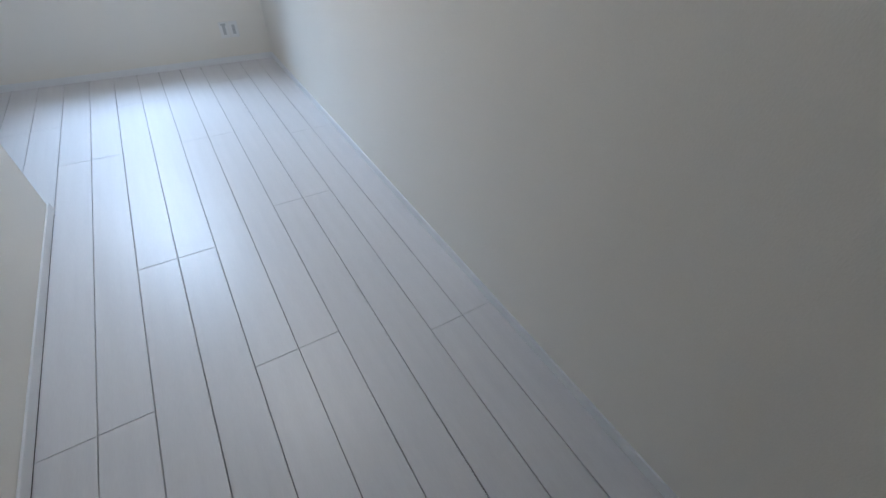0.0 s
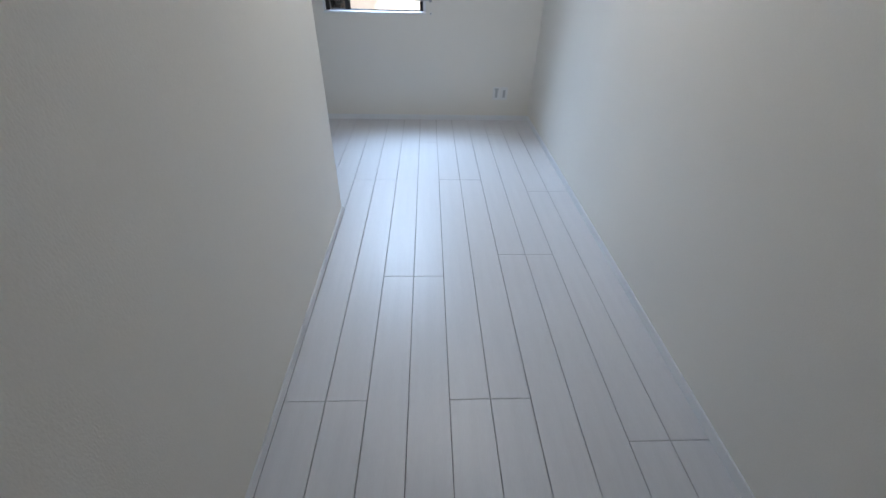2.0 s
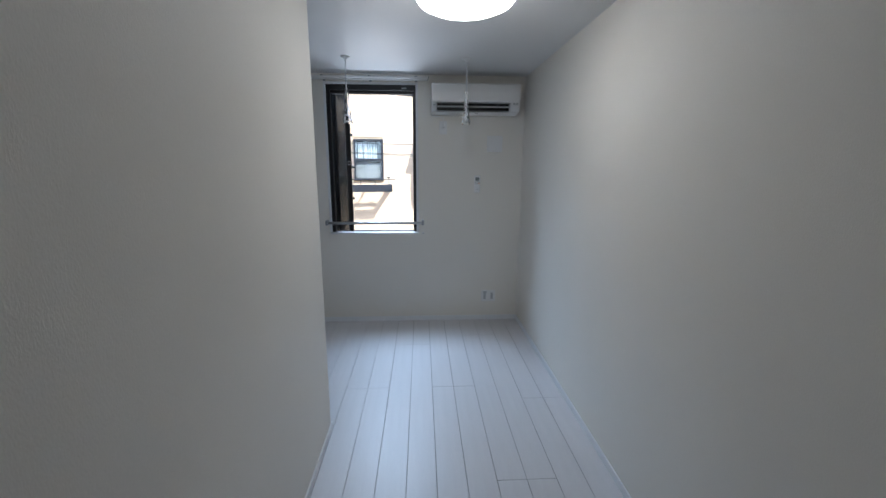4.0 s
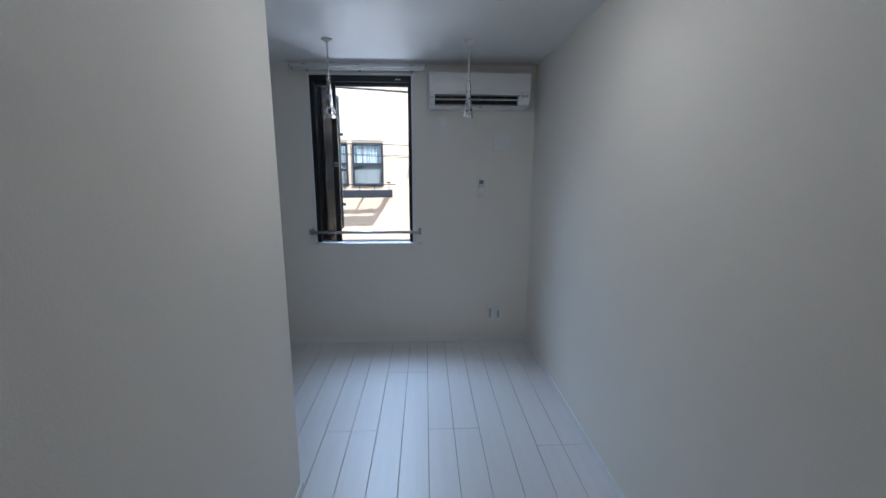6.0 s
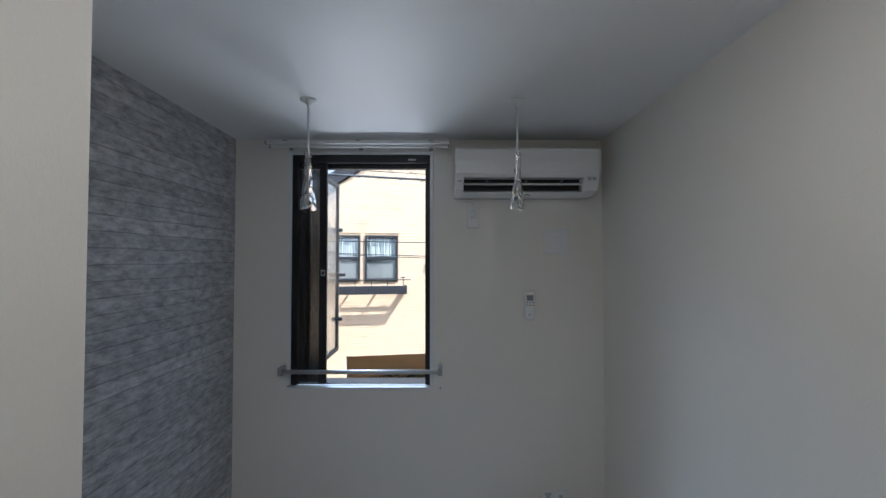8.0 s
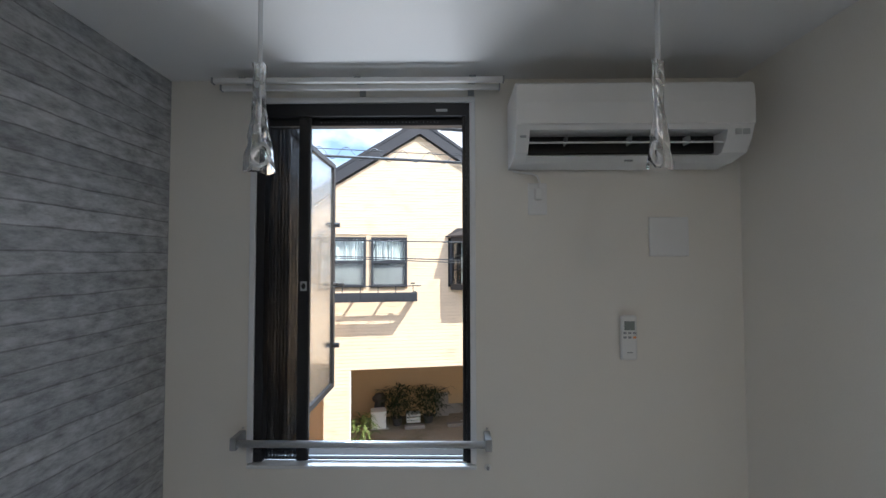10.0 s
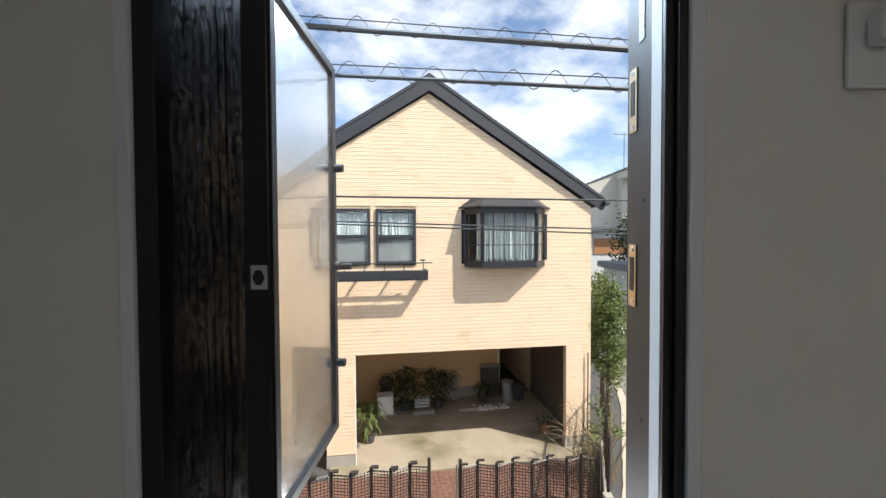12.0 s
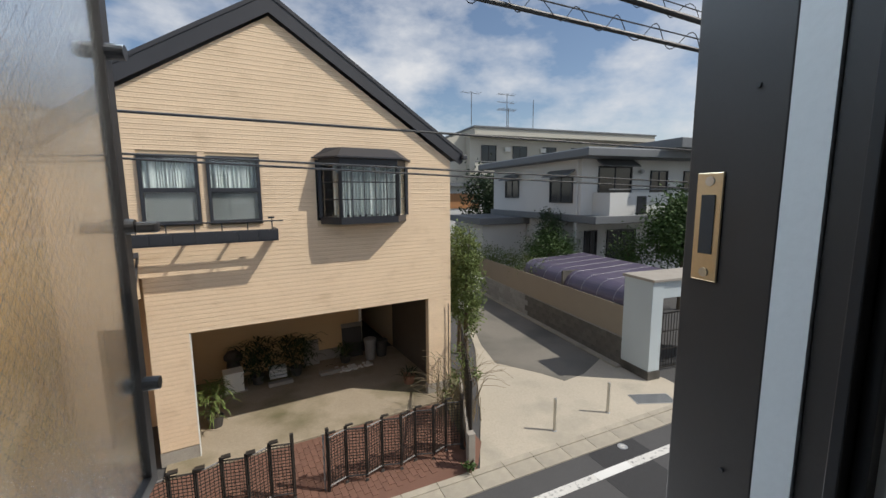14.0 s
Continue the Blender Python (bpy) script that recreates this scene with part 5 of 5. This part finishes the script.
tree("garden_shrub", (9.3, 15.6, G), 3.9, (0.6, 0.6, 1.2), 4500, 0.085, M_DLEAF, "dark upright garden shrub by the white house", 42, "shrub")
tree("garden_tree", (12.5, 11.4, G), 4.4, (1.35, 1.2, 1.3), 12000, 0.125, M_LEAF, "loose green garden tree in front of the balcony", 43)
tree("garden_shrub", (11.0, 12.6, G), 2.9, (0.8, 0.8, 0.7), 2200, 0.10, M_LEAF, "bright green garden shrub below the balcony", 45, "shrub")
tree("background_tree", (11.2, 26.0, G), 6.1, (1.7, 1.7, 2.2), 5000, 0.2, M_DLEAF, "dark green tree behind the white house", 44)
nb_h = thing("grey_shed", "dark grey neighbour building behind the shrub", "building", (3.9, 17.5, G))
part("wall", box(-1.5, 0.6, 0, 4, 0, 4.6), M_FASCIA, nb_h)
part("roof", box(-1.7, 0.8, -0.2, 4.2, 4.602, 4.75), M_GALV, nb_h)
orange = thing("far_house", "low far house with orange-brown shutters", "house", (8.2, 33.0, G))
part("wall", box(0, 6.0, 0, 5, 0, 5.2), M_WHITEWALL, orange)
part("shutter", box(2.4, 5.6, -0.06, -0.005, 3.3, 4.6), mat("orange_wood", (0.42, 0.20, 0.08), 0.6, 0.1), orange)
part("roof", box(-0.4, 6.4, -0.6, 5.4, 5.202, 5.5), M_FASCIA, orange)
left_h = thing("neighbour_house", "ochre neighbour house beside the garage house", "house", (-12.0, 3.2, G))
part("wall", box(0, 6.5, 3.5, 12, 0, 6.3), mat("orange_ochre_render", (0.78, 0.47, 0.17), 0.85, 0.06, 0.8, 40, 0.2, 0.004), left_h)
part("roof", box(-0.3, 6.8, 3.2, 12.3, 6.302, 6.5, 0.02), M_FASCIA, left_h)
nh = thing("hedge", "tall green hedge before the ochre neighbour house", "hedge", (-8.4, 6.0, G))
rng = random.Random(52)
bm = bmesh.new()
for k in range(6):
    leaf_cloud(bm, (-2.6 + k * 1.05, 0.0, 1.5), (0.6, 0.4, 1.5), 1500, 0.09, rng)
part("leaves", bm, M_LEAF, nh)
bm = bmesh.new()
for k in range(6):
    add_rod(bm, (-2.6 + k * 1.05, 0, 0), (-2.6 + k * 1.05, 0, 2.2), 0.04, 0.015, 6)
part("stems", bm, M_BARK, nh)

# ---- overhead cables ----
def tube(bm, pts, r, seg=6):
    """One continuous tube along points that run mainly along x."""
    rings = []
    for p in pts:
        rings.append([bm.verts.new((p[0], p[1] + r * math.cos(6.28319 * k / seg), p[2] + r * math.sin(6.28319 * k / seg))) for k in range(seg)])
    for a, b in zip(rings, rings[1:]):
        for k in range(seg):
            bm.faces.new((a[k], a[(k + 1) % seg], b[(k + 1) % seg], b[k]))


def cable(x0, z0, x1, z1, y, r, label, spiral):
    """A cable strung between the street's poles, with its messenger wire and lashing where it has one."""
    t = thing("overhead_cable", label, "cable", group="street cables")

    def at(x, lift=0.0, out_y=0.0):
        return (x, y + 0.004 * (x + 1.5) + out_y, z0 + (z1 - z0) * (x - x0) / (x1 - x0) + lift)

    bm = bmesh.new()
    tube(bm, [at(-16 + 32 * k / 60) for k in range(61)], r, 8)
    part("sheath", bm, M_CABLE, t)
    if spiral:
        bm = bmesh.new()
        tube(bm, [at(-16 + 32 * k / 60, 0.055) for k in range(61)], 0.0035, 5)
        part("messenger_wire", bm, M_CABLE, t)
        bm = bmesh.new()
        tube(bm, [at(-8 + k * 0.02, 0.026 + 0.046 * math.sin(k * 0.02 * 6.283 / (0.27 + 0.02 * math.sin(k * 0.011)) + y), 0.015 * math.cos(k * 0.02 * 6.283 / 0.27)) for k in range(801)], 0.0028, 4)
        part("lashing", bm, M_CABLE, t)
    return t


for x in (-16.0, 16.0):
    po = thing("utility_pole", "grey concrete utility pole carrying the street cables", "pole", (x, 1.5, G), "utility poles")
    part("shaft", rod((0, 0, -0.02), (0, 0, 8.5), 0.16, 0.11, 16), M_STOP, po)
    part("crossarm", box(-0.05, 0.05, -0.6, 0.6, 5.6, 5.7), M_GALV, po)


cable(-1.98, 2.50, 0.27, 2.375, 1.50, 0.011, "black cable with spiral lashing wire", True)
cable(-0.90, 2.764, 0.49, 2.65, 1.73, 0.017, "thick black cable with spiral lashing wire", True)
cable(-1.885, 1.842, -0.31, 1.81, 1.16, 0.004, "thin black street wire", False)
cable(-1.885, 1.733, -0.31, 1.680, 1.16, 0.0032, "thin black street wire, slightly sloping", False)
cable(-1.885, 1.722, -0.31, 1.658, 1.18, 0.0032, "thin black street wire, slightly sloping", False)

# ---- brick pavers of the apron ----
pb = bmesh.new()
add_box(pb, -0.048, 0.048, -0.098, 0.098, 0, 0.012, 0.003)
paver_mesh = finish("paver", pb, M_BRICK)
for i in range(-7, 29):
    for j in range(0, 9):
        u, y = -0.35 + 0.102 * i, -0.55 - 0.205 * j - (0.10 if i % 2 else 0)
        w = HOUSE @ Vector((u, y, 0))
        s_loc = STREET.inverted() @ w
        if s_loc.y < 0.12 or u > 2.7 or s_loc.x > 0.02:
            continue
        ob = new("paver", paver_mesh)
        ob.parent = apron
        ob.matrix_world = HOUSE @ pose(u, y, 0.004)

# ---- floor planks ----
def plank_mesh(width, length):
    bm = bmesh.new()
    add_box(bm, 0, width, 0, length, -0.008, 0.0, 0)
    top = [v for v in bm.verts if v.co.z > -0.001]
    edges = [e for e in bm.edges if all(v in top for v in e.verts)]
    bmesh.ops.bevel(bm, geom=edges, offset=0.0015, segments=1, affect="EDGES")
    return finish("plank", bm, M_PLANK)


JOINTS = (-3.305, -2.225, -3.13, -2.41, -3.13, -2.6, -3.0, -2.8)
cache = {}
for n in range(8):
    right = -0.298 - 0.31 * (n - 1)
    first = JOINTS[n]
    while first > BACK:
        first -= 1.818
    for s in range(2):
        x1 = min(right - 0.155 * s, -0.0)
        x0 = x1 - 0.1525
        if n == 0:
            x1 = -0.149 * s
            x0 = x1 - 0.1465
        if x1 <= W + 0.01:
            continue
        x0 = max(x0, W)
        y = first
        while y < 0:
            a, b = max(y, BACK), min(y + 1.8168, -0.0)
            if x0 < PX - 0.02 and a < PY - 0.02 < b:
                a = PY - 0.02 if x1 < PX + 0.02 else a
            if b - a > 0.02 and not (x1 < PX + 0.02 and b < PY):
                key = (round(x1 - x0, 4), round(b - a, 3))
                if key not in cache:
                    cache[key] = plank_mesh(*key)
                ob = new("plank", cache[key])
                ob.location = (x0, a, 0)
                ob.parent = floor
            y += 1.8185
